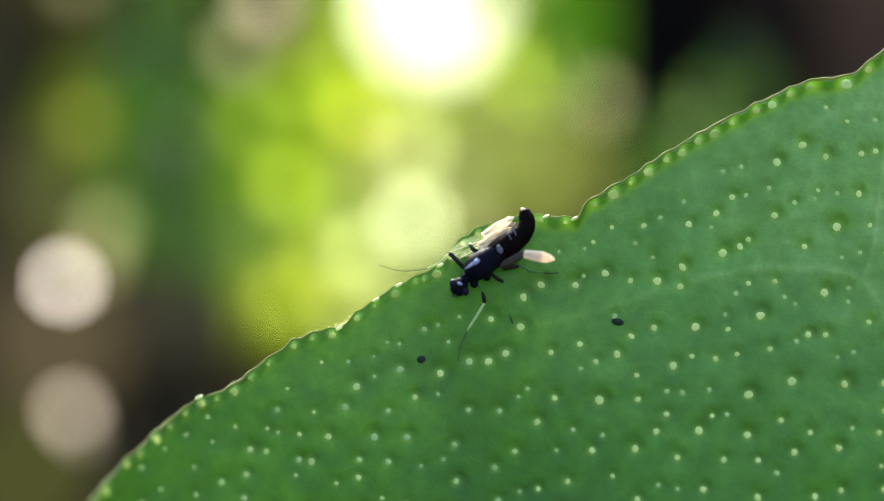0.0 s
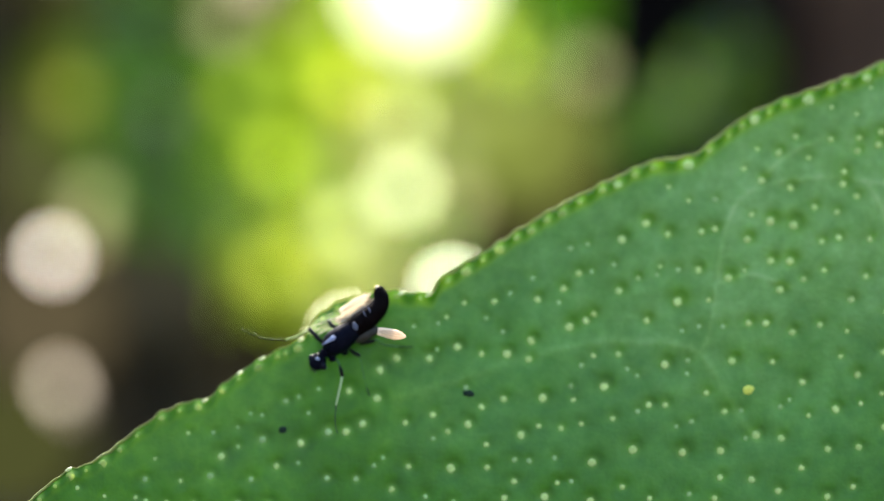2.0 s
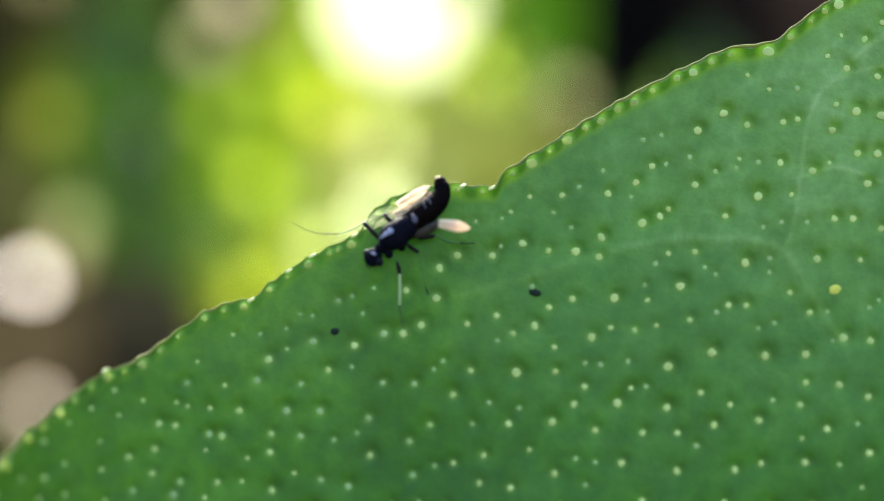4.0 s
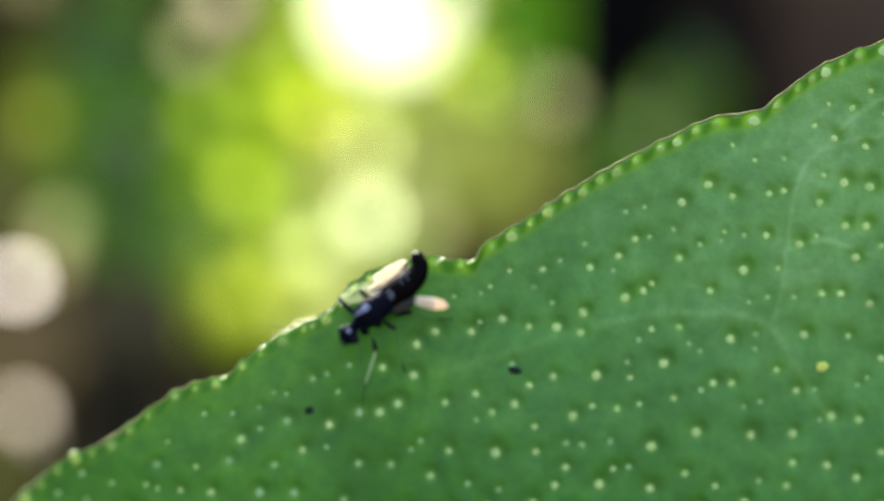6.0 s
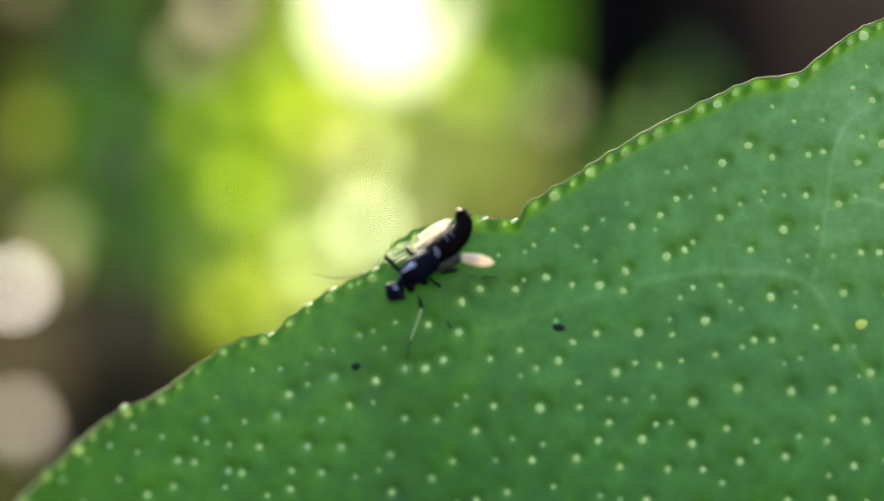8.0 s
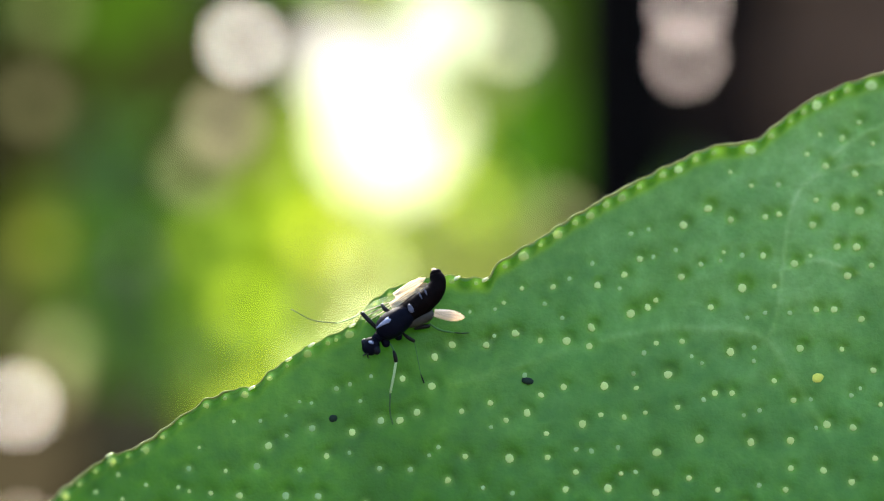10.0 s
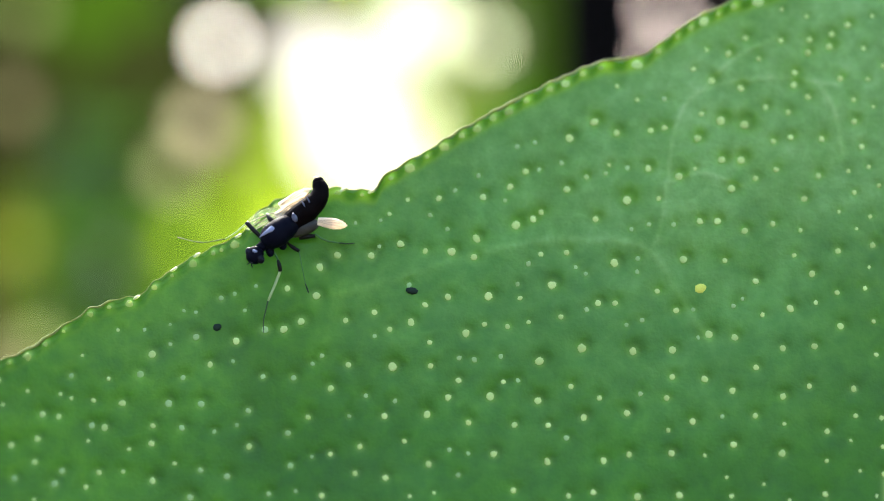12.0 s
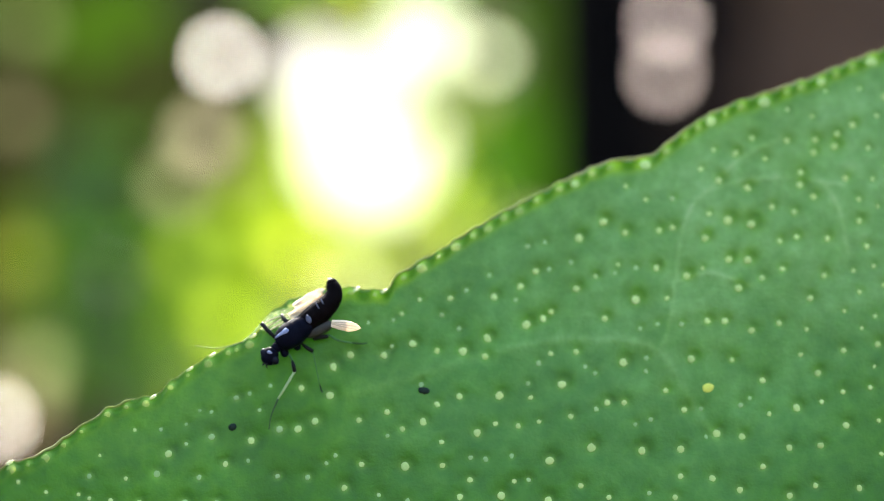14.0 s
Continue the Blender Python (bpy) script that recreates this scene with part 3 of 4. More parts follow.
def make_trunk(px, width, dist, lean, label, bark):
    base = away(px, 444, dist)
    base.z = -0.8
    t = empty("tree", base, label, "tree")
    r = width / 2 / F * dist
    path = [Vector((lean * z + 0.004 * math.sin(9 * z), 0, z)) for z in (0, 0.15, 0.4, 0.7, 1.0, 1.4, 1.8, 2.4)]
    bm = tube(path, [r * k for k in (1.5, 1.2, 1.05, 1.0, 0.98, 0.95, 0.92, 0.85)], 20)
    for v in bm.verts:
        v.co += v.normal * 0.12 * r * noise.noise(v.co * 40)
    part("trunk", bm, bark, t)
    return t


def make_stump(px, top_py, width, dist):
    """A dark, broken stump with a ragged top, added to darken a shaded spot."""
    base = away(px, 444, dist)
    base.z = -0.8
    t = empty("shade_stump", base, "made-up broken black stump filling a deeply shaded spot", "stump")
    r, top = width / 2 / F * dist, (444 - top_py) / F * dist + 0.8
    bm = tube([Vector((0.01 * math.sin(5 * z), 0, z)) for z in (0, 0.1 * top, 0.3 * top, 0.6 * top, 0.85 * top, top)], [r * k for k in (1.5, 1.25, 1.08, 1.0, 0.95, 0.7)], 20)
    for v in bm.verts:
        v.co += v.normal * 0.14 * r * noise.noise(v.co * 30)
        if v.co.z > 0.95 * top:
            v.co.z += 0.35 * r * noise.noise(v.co * 60)
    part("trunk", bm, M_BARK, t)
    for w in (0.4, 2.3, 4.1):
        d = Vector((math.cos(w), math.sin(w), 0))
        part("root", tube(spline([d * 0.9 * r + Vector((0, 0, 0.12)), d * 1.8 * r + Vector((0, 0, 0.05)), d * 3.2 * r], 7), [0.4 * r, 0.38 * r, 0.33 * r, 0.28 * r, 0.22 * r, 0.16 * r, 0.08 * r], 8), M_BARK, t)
    return t


make_ground()
make_far_wood()
make_light_patches()
rng = random.Random(11)
make_shrub("sunlit yellow-green shrub with small translucent leaves", rng,
           ((660, -200, 60, 6), (820, -60, 40, 7), (530, 180, 60, 14), (440, 350, 40, 14), (600, 240, 60, 10), (740, 160, 60, 12), (835, 90, 30, 6), (440, 540, 45, 8), (850, 200, 30, 4)),
           1.2, (M_FOL_BRIGHT, M_FOL_BRIGHT, M_FOL_MID), 715)
make_shrub("shaded dark-green shrub in the garden", rng,
           ((230, 160, 60, 12), (290, 320, 55, 16), (120, 60, 60, 5), (300, 60, 50, 4), (290, 470, 45, 10), (180, 300, 40, 6)),
           1.5, (M_FOL_DARK,), 250)
make_shrub("dim green undergrowth before the trunk", rng, ((1190, 240, 45, 16), (1240, 160, 40, 9), (1130, 310, 40, 12)), 1.9, (M_FOL_MID, M_FOL_DARK, M_FOL_DARK), 1180)
make_trunk(1112, 195, 2.2, 0.0, "slender tree trunk with its shadow put into black bark", M_BARK)
# extra trunk, added to darken the wood behind
make_trunk(1262, 220, 4.4, 0.02, "made-up dark brown tree trunk that darkens the shaded wood", M_BARK_BROWN)
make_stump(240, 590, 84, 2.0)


# ---- the citrus leaf ----
EDGE = ((-900, 1900), (-520, 1560), (-200, 1130), (-60, 958), (20, 880), (95, 816), (130, 793), (200, 764), (270, 708), (345, 668), (395, 656), (450, 612), (520, 572), (578, 546),
        (606, 508), (640, 482), (690, 461), (722, 452), (760, 452), (826, 454), (846, 430), (905, 394), (1020, 322), (1130, 262), (1250, 208), (1330, 194),
        (1400, 142), (1480, 98), (1622, 49), (1769, -12), (2400, -280), (3000, -330), (3400, -100))
LOWER = ((-900, 1900), (-400, 2050), (800, 2350), (2000, 1900), (3000, 800), (3400, -100))
# glands along the margin: the large pale ones and the small ones between them
EDGE_LARGE = (-60, 42, 130, 193, 377, 493, 570, 893, 957, 1018, 1077, 1183, 1317, 1443, 1545, 1655, 1751)
EDGE_SMALL = (-15, 12, 70, 100, 160, 225, 258, 305, 340, 423, 455, 530, 545, 600, 618, 645, 668, 760, 805, 858, 925, 990, 1048, 1110, 1153, 1215, 1250, 1357, 1393, 1418, 1470, 1500, 1589, 1615, 1682, 1713, 1800)
EDGE_GLANDS = tuple(sorted(EDGE_LARGE + EDGE_SMALL))
# the larger glands of the blade
GLANDS = ((1139, 779), (1312, 760), (1300, 472), (1521, 327), (1161, 634), (867, 790), (753, 830), (577, 741), (630, 719), (665, 719), (697, 704), (670, 641),
          (724, 655), (900, 705), (1002, 726), (1043, 655), (1188, 451), (1281, 344), (1406, 585), (1277, 592), (1453, 727), (1385, 757), (1217, 754), (1136, 853),
          (1048, 845), (1496, 450), (1478, 395), (1514, 396), (1398, 427), (1433, 354), (1476, 320), (1239, 323), (1193, 354), (1093, 520), (1020, 546), (974, 571),
          (879, 557), (825, 579), (762, 578), (730, 601), (423, 766), (402, 804), (503, 734), (455, 858), (515, 859))

# glands of middle size
GLANDS_MIDDLE = ((548, 660), (779, 702), (832, 687), (861, 719), (530, 785), (628, 808), (684, 810), (785, 786), (602, 872), (712, 884), (853, 882), (1082, 447),
                 (950, 470), (1032, 467), (1140, 495), (1125, 508), (1242, 508), (925, 570), (1016, 581), (1188, 572), (968, 657), (926, 672), (1079, 713), (1178, 695),
                 (1247, 669), (1523, 160), (1491, 190), (1459, 242), (1514, 257), (1560, 293), (1345, 339), (1371, 334), (1340, 412), (1541, 430), (1437, 513), (1470, 513),
                 (1521, 531), (1483, 587), (1541, 626), (1357, 646), (1392, 682), (1279, 669), (1501, 733), (1541, 790), (1445, 812), (1385, 808), (937, 788), (989, 815))
# farther out on the blade
GLANDS_OUTER = ((1663, 369), (1695, 569), (1760, 557), (1727, 320), (1614, 250), (1681, 176), (1716, 134), (1641, 188), (931, 879), (1055, 953), (1154, 967), (1138, 851),
                (1258, 965), (1221, 884), (1301, 876), (1423, 892), (1384, 952), (1539, 881), (1589, 952), (1723, 831), (808, 939), (601, 868), (521, 856), (451, 851),
                (365, 853), (475, 899), (604, 939), (493, 1029), (423, 997), (334, 899), (399, 798), (343, 806), (271, 804), (212, 924), (325, 983), (245, 1007),
                (165, 939), (1398, 1030), (1321, 1033), (1591, 845), (1605, 678), (1699, 712), (1497, 834))
# the smallest that show
GLANDS_SMALL = ((573, 652), (612, 637), (840, 562), (833, 732), (572, 779), (719, 784), (736, 769), (818, 844), (872, 854), (788, 882), (1023, 426), (1224, 427),
                (980, 455), (892, 473), (934, 502), (966, 528), (1117, 593), (1140, 575), (1097, 632), (1102, 659), (1036, 709), (1118, 705), (1226, 681), (1224, 613),
                (1450, 183), (1548, 200), (1425, 220), (1320, 280), (1371, 278), (1282, 254), (1440, 307), (1267, 405), (1301, 411), (1225, 428), (1360, 469), (1309, 528),
                (1342, 519), (1388, 519), (1321, 584), (1320, 609), (1499, 673), (1553, 690), (935, 744), (1072, 818), (1067, 770), (1018, 776), (344, 813), (317, 854))
# on the lower part of the blade
GLANDS_LOW = ((935, 972), (1092, 1021), (739, 1031), (476, 805), (675, 914), (220, 878), (250, 881), (310, 896), (422, 895), (420, 928), (511, 978), (560, 990), (681, 975), (208, 968),
              (172, 1000), (258, 982), (1008, 894), (970, 847), (856, 998), (800, 989), (754, 953), (1591, 754), (1650, 750), (1640, 826), (1375, 848), (1499, 936), (1673, 911), (1305, 954),
              (1093, 898), (1155, 899), (1197, 826))
GLANDS_LOW_SMALL = ((252, 839), (113, 912), (116, 963), (304, 925), (451, 742), (463, 966), (379, 939), (302, 1011), (369, 981), (687, 995), (720, 958), (990, 773), (890, 929), (973, 945),
                    (1008, 952), (990, 993), (1099, 815), (1189, 922), (1250, 848), (1433, 731), (1329, 701), (1300, 710), (1326, 840), (1478, 883), (1378, 909), (535, 906), (576, 894), (541, 995))
# towards the far end of the blade
GLANDS_END = ((1644, 163), (1686, 152), (1616, 226), (1701, 238), (1603, 303), (1666, 354), (1659, 425), (1632, 469), (1573, 517), (1646, 612), (1590, 165), (1640, 273), (1575, 359), (1607, 351), (1580, 413), (1111, 418))
GLANDS_FAINT = ((1096, 372), (1128, 362), (1261, 421), (1428, 412), (1073, 473), (795, 517), (612, 637), (502, 687), (455, 710), (359, 721), (408, 720), (453, 747), (295, 770), (197, 841),
                (245, 847), (153, 869), (592, 683), (1320, 585), (1424, 680), (1433, 733), (1516, 660), (277, 851), (480, 684), (1205, 600))
GLANDS_END_SMALL = ((1625, 529), (1613, 577), (1693, 648), (1653, 667), (858, 500), (842, 512), (1136, 414), (1178, 401), (1095, 370), (896, 635))

VEINS = ((((760, 655), (900, 614), (1000, 580), (1150, 548), (1280, 550), (1345, 570), (1385, 630), (1420, 690), (1452, 735)), 5.2),
         (((1345, 570), (1362, 530), (1376, 440), (1392, 330), (1440, 262), (1568, 236), (1700, 250)), 3.0),
         (((1440, 262), (1500, 200), (1580, 160)), 2.8), (((1660, 244), (1690, 300), (1705, 380)), 3.2), (((1376, 440), (1440, 420), (1520, 445)), 2.6))


def along(points, x):
    return float(np.interp(x, [p[0] for p in points], [p[1] for p in points]))


EDGE_FINE = [tuple(v) for v in spline([(x, y, 0) for x, y in EDGE], 400)]
LOWER_FINE = [tuple(v) for v in spline([(x, y, 0) for x, y in LOWER], 120)]
EDGE_X, EDGE_Y = np.array([p[0] for p in EDGE_FINE]), np.array([p[1] for p in EDGE_FINE])


def edge_y(x):
    """The leaf's scalloped upper margin."""
    y = float(np.interp(x, EDGE_X, EDGE_Y))
    for i, g in enumerate(EDGE_GLANDS):
        if abs(x - g) < 60:
            y -= (3.2 + 1.8 * math.sin(i * 2.4)) * (1.5 if g < 700 else 1.0) * math.exp(-((x - g) / (11 + 2 * math.sin(i * 1.7))) ** 2)
    return y + 2.2 * noise.noise((x * 0.05, 0, 0)) + 1.2 * noise.noise((x * 0.17, 5, 0))


def scatter_glands(rng):
    """Glands over the blade, none too near to another: (x, y, radius, named)."""
    outer, low, low_small = ([(x + 5, y + 5) if x < 600 else (x, y) for x, y in group] for group in (GLANDS_OUTER, GLANDS_LOW, GLANDS_LOW_SMALL))
    out = [(x, y, 8.2 + 1.8 * rng.random(), True) for x, y in GLANDS]
    out += [(x, y, 6.6 + 1.2 * rng.random(), True) for x, y in GLANDS_MIDDLE]
    out += [(x, y, 7.0 + 1.4 * rng.random(), True) for x, y in outer if all((x - g[0]) ** 2 + (y - g[1]) ** 2 > 500 for g in (*out, *GLANDS_SMALL, *GLANDS_END, *low))]
    out += [(x, y, 5.0 + 1.0 * rng.random(), False) for x, y in GLANDS_SMALL]
    out += [(x, y, 6.4 + 1.2 * rng.random(), True) for x, y in (*low, *GLANDS_END) if all((x - g[0]) ** 2 + (y - g[1]) ** 2 > 300 for g in out)]
    out += [(x, y, 5.0 + 1.0 * rng.random(), False) for x, y in (*low_small, *GLANDS_END_SMALL) if all((x - g[0]) ** 2 + (y - g[1]) ** 2 > 500 for g in out)]
    out += [(x, y, 4.4 + 0.8 * rng.random(), False) for x, y in GLANDS_FAINT if all((x - g[0]) ** 2 + (y - g[1]) ** 2 > 200 for g in out)]
    cells = {}
    for g in out:
        cells.setdefault((int(g[0] // 40), int(g[1] // 40)), []).append(g)
    for _ in range(30000):
        x, y = rng.uniform(-260, 2000), rng.uniform(-150, 1250)
        ey = float(np.interp(x, EDGE_X, EDGE_Y))
        if y < ey + 34 or (590 < x < 790 and y < 600):
            continue
        near = 37 + 16 * noise.noise((x * 0.006, y * 0.006, 2.0)) + 12 * rng.random()
        if 150 < x < 1570 and y < 890:
            continue
        inner = 150 < x < 1710 and y < 1020
        if inner:
            near += 12
        i, j = int(x // 40), int(y // 40)
        if any((x - g[0]) ** 2 + (y - g[1]) ** 2 < (near + (6 if g[3] else 0)) ** 2 for a in (-1, 0, 1) for b in (-1, 0, 1) for g in cells.get((i + a, j + b), ())):
            continue
        g = (x, y, 4.0 + (1.2 if inner else 3.0) * rng.random() ** 1.4, False)
        cells.setdefault((i, j), []).append(g)
        out.append(g)
    return out


def edge_gland_radius(i, x):
    r = 9.2 + 1.2 * math.sin(i * 2.4) + (2.5 if x in (1317, 1545, 1751) else 0) if x in EDGE_LARGE else 5.6 + 1.4 * math.sin(i * 2.4)
    return r if x > 850 else 0.84 * r


def make_leaf():
    rng = random.Random(5)
    leaf = empty("citrus_leaf", on_leaf(784, 620), "green citrus leaf with pale oil glands and a scalloped edge", "leaf")
    o = leaf.location
    glands = scatter_glands(rng)
    # blade: columns across the plan, rows from the upper margin down
    xs = list(np.linspace(-900, -270, 40)) + list(np.arange(-262, 2010, 5.0)) + list(np.linspace(2030, 3400, 60))
    rows = [0, 2, 5, 9, 14, 19] + list(np.arange(24, 1010, 6.0)) + [1.0]
    ey = [edge_y(x) for x in xs]
    ly = [along(LOWER_FINE, x) for x in xs]
    nx, nr = len(xs), len(rows)
    px, py, hh, dark, oil = (np.zeros((nx, nr)) for _ in range(5))
    for i, x in enumerate(xs):
        width = max(ly[i] - ey[i], 1.0)
        for j, v in enumerate(rows):
            d = width if j == nr - 1 else min(v, width * (0.02 + 0.95 * j / nr)) if width < 1100 else v
            px[i, j], py[i, j] = x, ey[i] + d
            hh[i, j] = -9 * math.sqrt(max(0.0, 1 - min(1.0, d / 14.0))) if j < nr - 1 else -9
    rich = set(GLANDS[:8])                 # those with the darkest painted shade beside them
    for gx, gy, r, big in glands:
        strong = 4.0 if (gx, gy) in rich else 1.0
        i0, i1 = np.searchsorted(xs, (gx - 46, gx + 46))
        if i1 <= i0:
            continue
        q = (px[i0:i1] - gx) ** 2 + (py[i0:i1] - gy) ** 2
        s = 1.7 * r
        oil[i0:i1] = np.maximum(oil[i0:i1], (0.80 if big else 0.55) * np.exp(-q / (2 * (0.72 * r) ** 2)))
        hh[i0:i1] -= (0.8 * r) * np.exp(-q / (2 * s * s))
        # gland shadow painted into the blade, up and to the right
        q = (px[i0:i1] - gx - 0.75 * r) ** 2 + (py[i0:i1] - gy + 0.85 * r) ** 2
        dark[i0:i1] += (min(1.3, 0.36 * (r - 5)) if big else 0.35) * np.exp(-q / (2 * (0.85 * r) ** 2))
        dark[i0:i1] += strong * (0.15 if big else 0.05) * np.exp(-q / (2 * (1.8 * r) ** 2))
    for i, g in enumerate(EDGE_GLANDS):
        i0, i1 = np.searchsorted(xs, (g - 30, g + 30))
        r = edge_gland_radius(i, g)
        q = (px[i0:i1] - g - 4) ** 2 + (py[i0:i1] - edge_y(g) - r - 2) ** 2
        oil[i0:i1] = np.maximum(oil[i0:i1], 0.55 * np.exp(-q / (2 * (0.8 * r) ** 2)))
    seg = np.zeros((nx, nr))
    for a, b in zip(EDGE_GLANDS, EDGE_GLANDS[1:]):
        mx = (a + b) / 2 + 3
        i0, i1 = np.searchsorted(xs, (mx - 40, mx + 40))
        q = ((px[i0:i1] - mx) / min(12, 0.26 * (b - a) + 1)) ** 2 + ((py[i0:i1] - np.array(ey[i0:i1])[:, None] - 11) / 11) ** 2
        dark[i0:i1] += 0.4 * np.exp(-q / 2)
        seg[i0:i1] = np.maximum(seg[i0:i1], np.exp(-q / 2) * min(1.0, (b - a) / 26))
        hh[i0:i1] -= 2.5 * np.exp(-q / 2)
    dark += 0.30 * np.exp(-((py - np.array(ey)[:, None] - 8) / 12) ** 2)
    # deeper green tissue along the margin
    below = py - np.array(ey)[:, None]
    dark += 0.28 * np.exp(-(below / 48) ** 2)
    # band down the blade: darker tissue with the insect's soft shade painted in
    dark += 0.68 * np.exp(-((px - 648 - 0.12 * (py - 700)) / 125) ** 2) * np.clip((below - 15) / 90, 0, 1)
    # lower end darkened in colour, where less sky is reflected
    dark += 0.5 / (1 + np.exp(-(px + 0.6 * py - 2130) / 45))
    # veins: low pale ridges
    ridge = np.zeros((nx, nr))
    for line, w in VEINS:
        for v in spline([(x, y, 0) for x, y in line], 120):
            i0, i1 = np.searchsorted(xs, (v.x - 40, v.x + 40))
            ridge[i0:i1] = np.maximum(ridge[i0:i1], np.exp(-((px[i0:i1] - v.x) ** 2 + (py[i0:i1] - v.y) ** 2) / (2 * w * w)))
    hh += 1.6 * ridge
    verts, faces = [], []
    for i in range(nx):
        for j in range(nr):
            verts.append(on_leaf(px[i, j], py[i, j], hh[i, j]) - o)
    for i in range(nx):
        for j in range(nr):
            verts.append(on_leaf(px[i, j], py[i, j], min(-9.2, -18 - hh[i, j] if j < 6 else -18)) - o)
    k = nx * nr
    for i in range(nx - 1):
        for j in range(nr - 1):
            a, b, c, d = i * nr + j, i * nr + j + 1, (i + 1) * nr + j + 1, (i + 1) * nr + j
            faces.append((a, b, c, d))
            faces.append((k + d, k + c, k + b, k + a))
        faces.append((i * nr, (i + 1) * nr, k + (i + 1) * nr, k + i * nr))
    me = bpy.data.meshes.new("blade")
    me.from_pydata(verts, [], faces)
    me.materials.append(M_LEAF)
    tissue_shade = me.attributes.new("dark_tissue_shade", "FLOAT", "POINT")     # deep green margin tissue, and shade painted beside the glands
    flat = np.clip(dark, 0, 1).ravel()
    tissue_shade.data.foreach_set("value", np.concatenate((flat, np.zeros(k))))
    cells = me.attributes.new("oil_tissue", "FLOAT", "POINT")
    cells.data.foreach_set("value", np.concatenate((oil.ravel(), np.zeros(k))))
    thin = me.attributes.new("margin_tissue", "FLOAT", "POINT")
    band = 0.9 * np.exp(-((py - np.array(ey)[:, None] - 5) / 21) ** 4) * np.interp(px, (560, 860), (0.45, 1.0))
    thin.data.foreach_set("value", np.concatenate((band.ravel(), np.zeros(k))))
    deep = me.attributes.new("margin_cell", "FLOAT", "POINT")
    deep.data.foreach_set("value", np.concatenate((np.clip(1.25 * seg, 0, 1).ravel(), np.zeros(k))))
    pale = me.attributes.new("vein_tissue", "FLOAT", "POINT")
    pale.data.foreach_set("value", np.concatenate((0.9 * ridge.ravel(), np.zeros(k))))
    me.shade_smooth()
    blade = new("blade", me)
    blade.parent = leaf
    # thin dry rim along the margin
    edge = [on_leaf(x, edge_y(x) - 0.6, -9) - o for x in np.arange(-250, 1990, 5.0)]
    part("margin_rim", tube(edge, [(2.0 + 1.7 * noise.noise((i * 0.07, 0, 4))) * UNIT * (0.4 if 345 < -250 + 5 * i < 830 else 1.0) for i in range(len(edge))], 7), M_RIM, leaf, "thin straw-coloured leaf rim")
    # stalk at the far end
    tip = on_leaf(3400, -100, -9) - o
    part("petiole", tube(spline([tip - Vector((0.002, 0, 0)), tip + Vector((0.006, 0.001, 0.001)), tip + Vector((0.012, 0.003, -0.001))], 8), [0.0009] * 8, 10), M_STEM, leaf, "short green leaf stalk")
    # glands
    def dome(material, name, kind=0):
        bm = bmesh.new()
        top = bm.verts.new((0, -0.40, 0))
        prev = None
        for rad, hgt in ((0.50, -0.36), (0.84, -0.22), (1.0, 0.0), (0.9, 0.5)):
            ring = [bm.verts.new((rad * u * math.cos(w), hgt, rad * u * math.sin(w))) for w, u in ((2 * math.pi * s / 9, 1 + 0.22 * noise.noise((s * 1.7, kind * 3.1, 0.5))) for s in range(9))]
            for s in range(9):
                if prev is None:
                    bm.faces.new((top, ring[s], ring[(s + 1) % 9]))
                else:
                    bm.faces.new((prev[s], ring[s], ring[(s + 1) % 9], prev[(s + 1) % 9]))
            prev = ring
        bmesh.ops.recalc_face_normals(bm, faces=bm.faces)
        return mesh_of(name, bm, material)
    pales, softs = [dome(M_GLAND, "gland", q) for q in range(5)], [dome(M_GLAND_DEEP, "gland", q) for q in range(5)]
    order = sorted(glands, key=lambda g: (not g[3], (g[0] - 950) ** 2 + (g[1] - 640) ** 2))
    rest_v, rest_f = [], []
    for n, (x, y, r, big) in enumerate(order):
        r *= 0.78 if x > 850 else 0.70
        m = Matrix.Translation(on_leaf(x, y, -0.34 * r) - o) @ Euler((rng.uniform(-0.2, 0.2), rng.uniform(0, 6), rng.uniform(-0.2, 0.2))).to_matrix().to_4x4()
        m = m @ Matrix.Diagonal((r * UNIT * rng.uniform(0.9, 1.1), r * UNIT * 0.3, r * UNIT * rng.uniform(0.85, 1.15), 1))
        # weaker light on the left is put into duller gland colours
        src = rng.choice(pales if (big and (x > 700 or rng.random() < 0.5)) or (rng.random() < 0.35 and x > 850) else softs)
        if n < 300:
            ob = new("gland", src)
            ob.parent = leaf
            ob.matrix_basis = m
        else:
            b = len(rest_v)
            rest_v += [m @ v.co for v in src.vertices]
            rest_f += [tuple(b + q for q in f.vertices) for f in src.polygons]
    me = bpy.data.meshes.new("gland_rest")
    me.from_pydata(rest_v, [], rest_f)
    me.materials.append(M_GLAND)
    me.shade_smooth()
    ob = new("gland_rest", me)
    ob.parent = leaf
    tagged(ob, kind="stuff")
    bright = new("gland", dome(M_GLAND_YELLOW, "gland"))
    bright.parent = leaf
    bright.matrix_basis = Matrix.Translation(on_leaf(1437, 641, -1) - o) @ Matrix.Rotation(-0.3, 4, "Y") @ Matrix.Diagonal((13 * UNIT, 9 * UNIT, 9 * UNIT, 1))
    tagged(bright, "large bright yellow gland")
    large, small = [dome(M_GLAND, "edge_gland", q + 7) for q in range(3)], [dome(M_EDGE_GLAND, "edge_gland", q + 11) for q in range(3)]
    for i, x in enumerate(EDGE_GLANDS):
        r = edge_gland_radius(i, x)
        ob = new("edge_gland", (large if x in EDGE_LARGE and x > 1160 else small)[i % 3])
        ob.parent = leaf
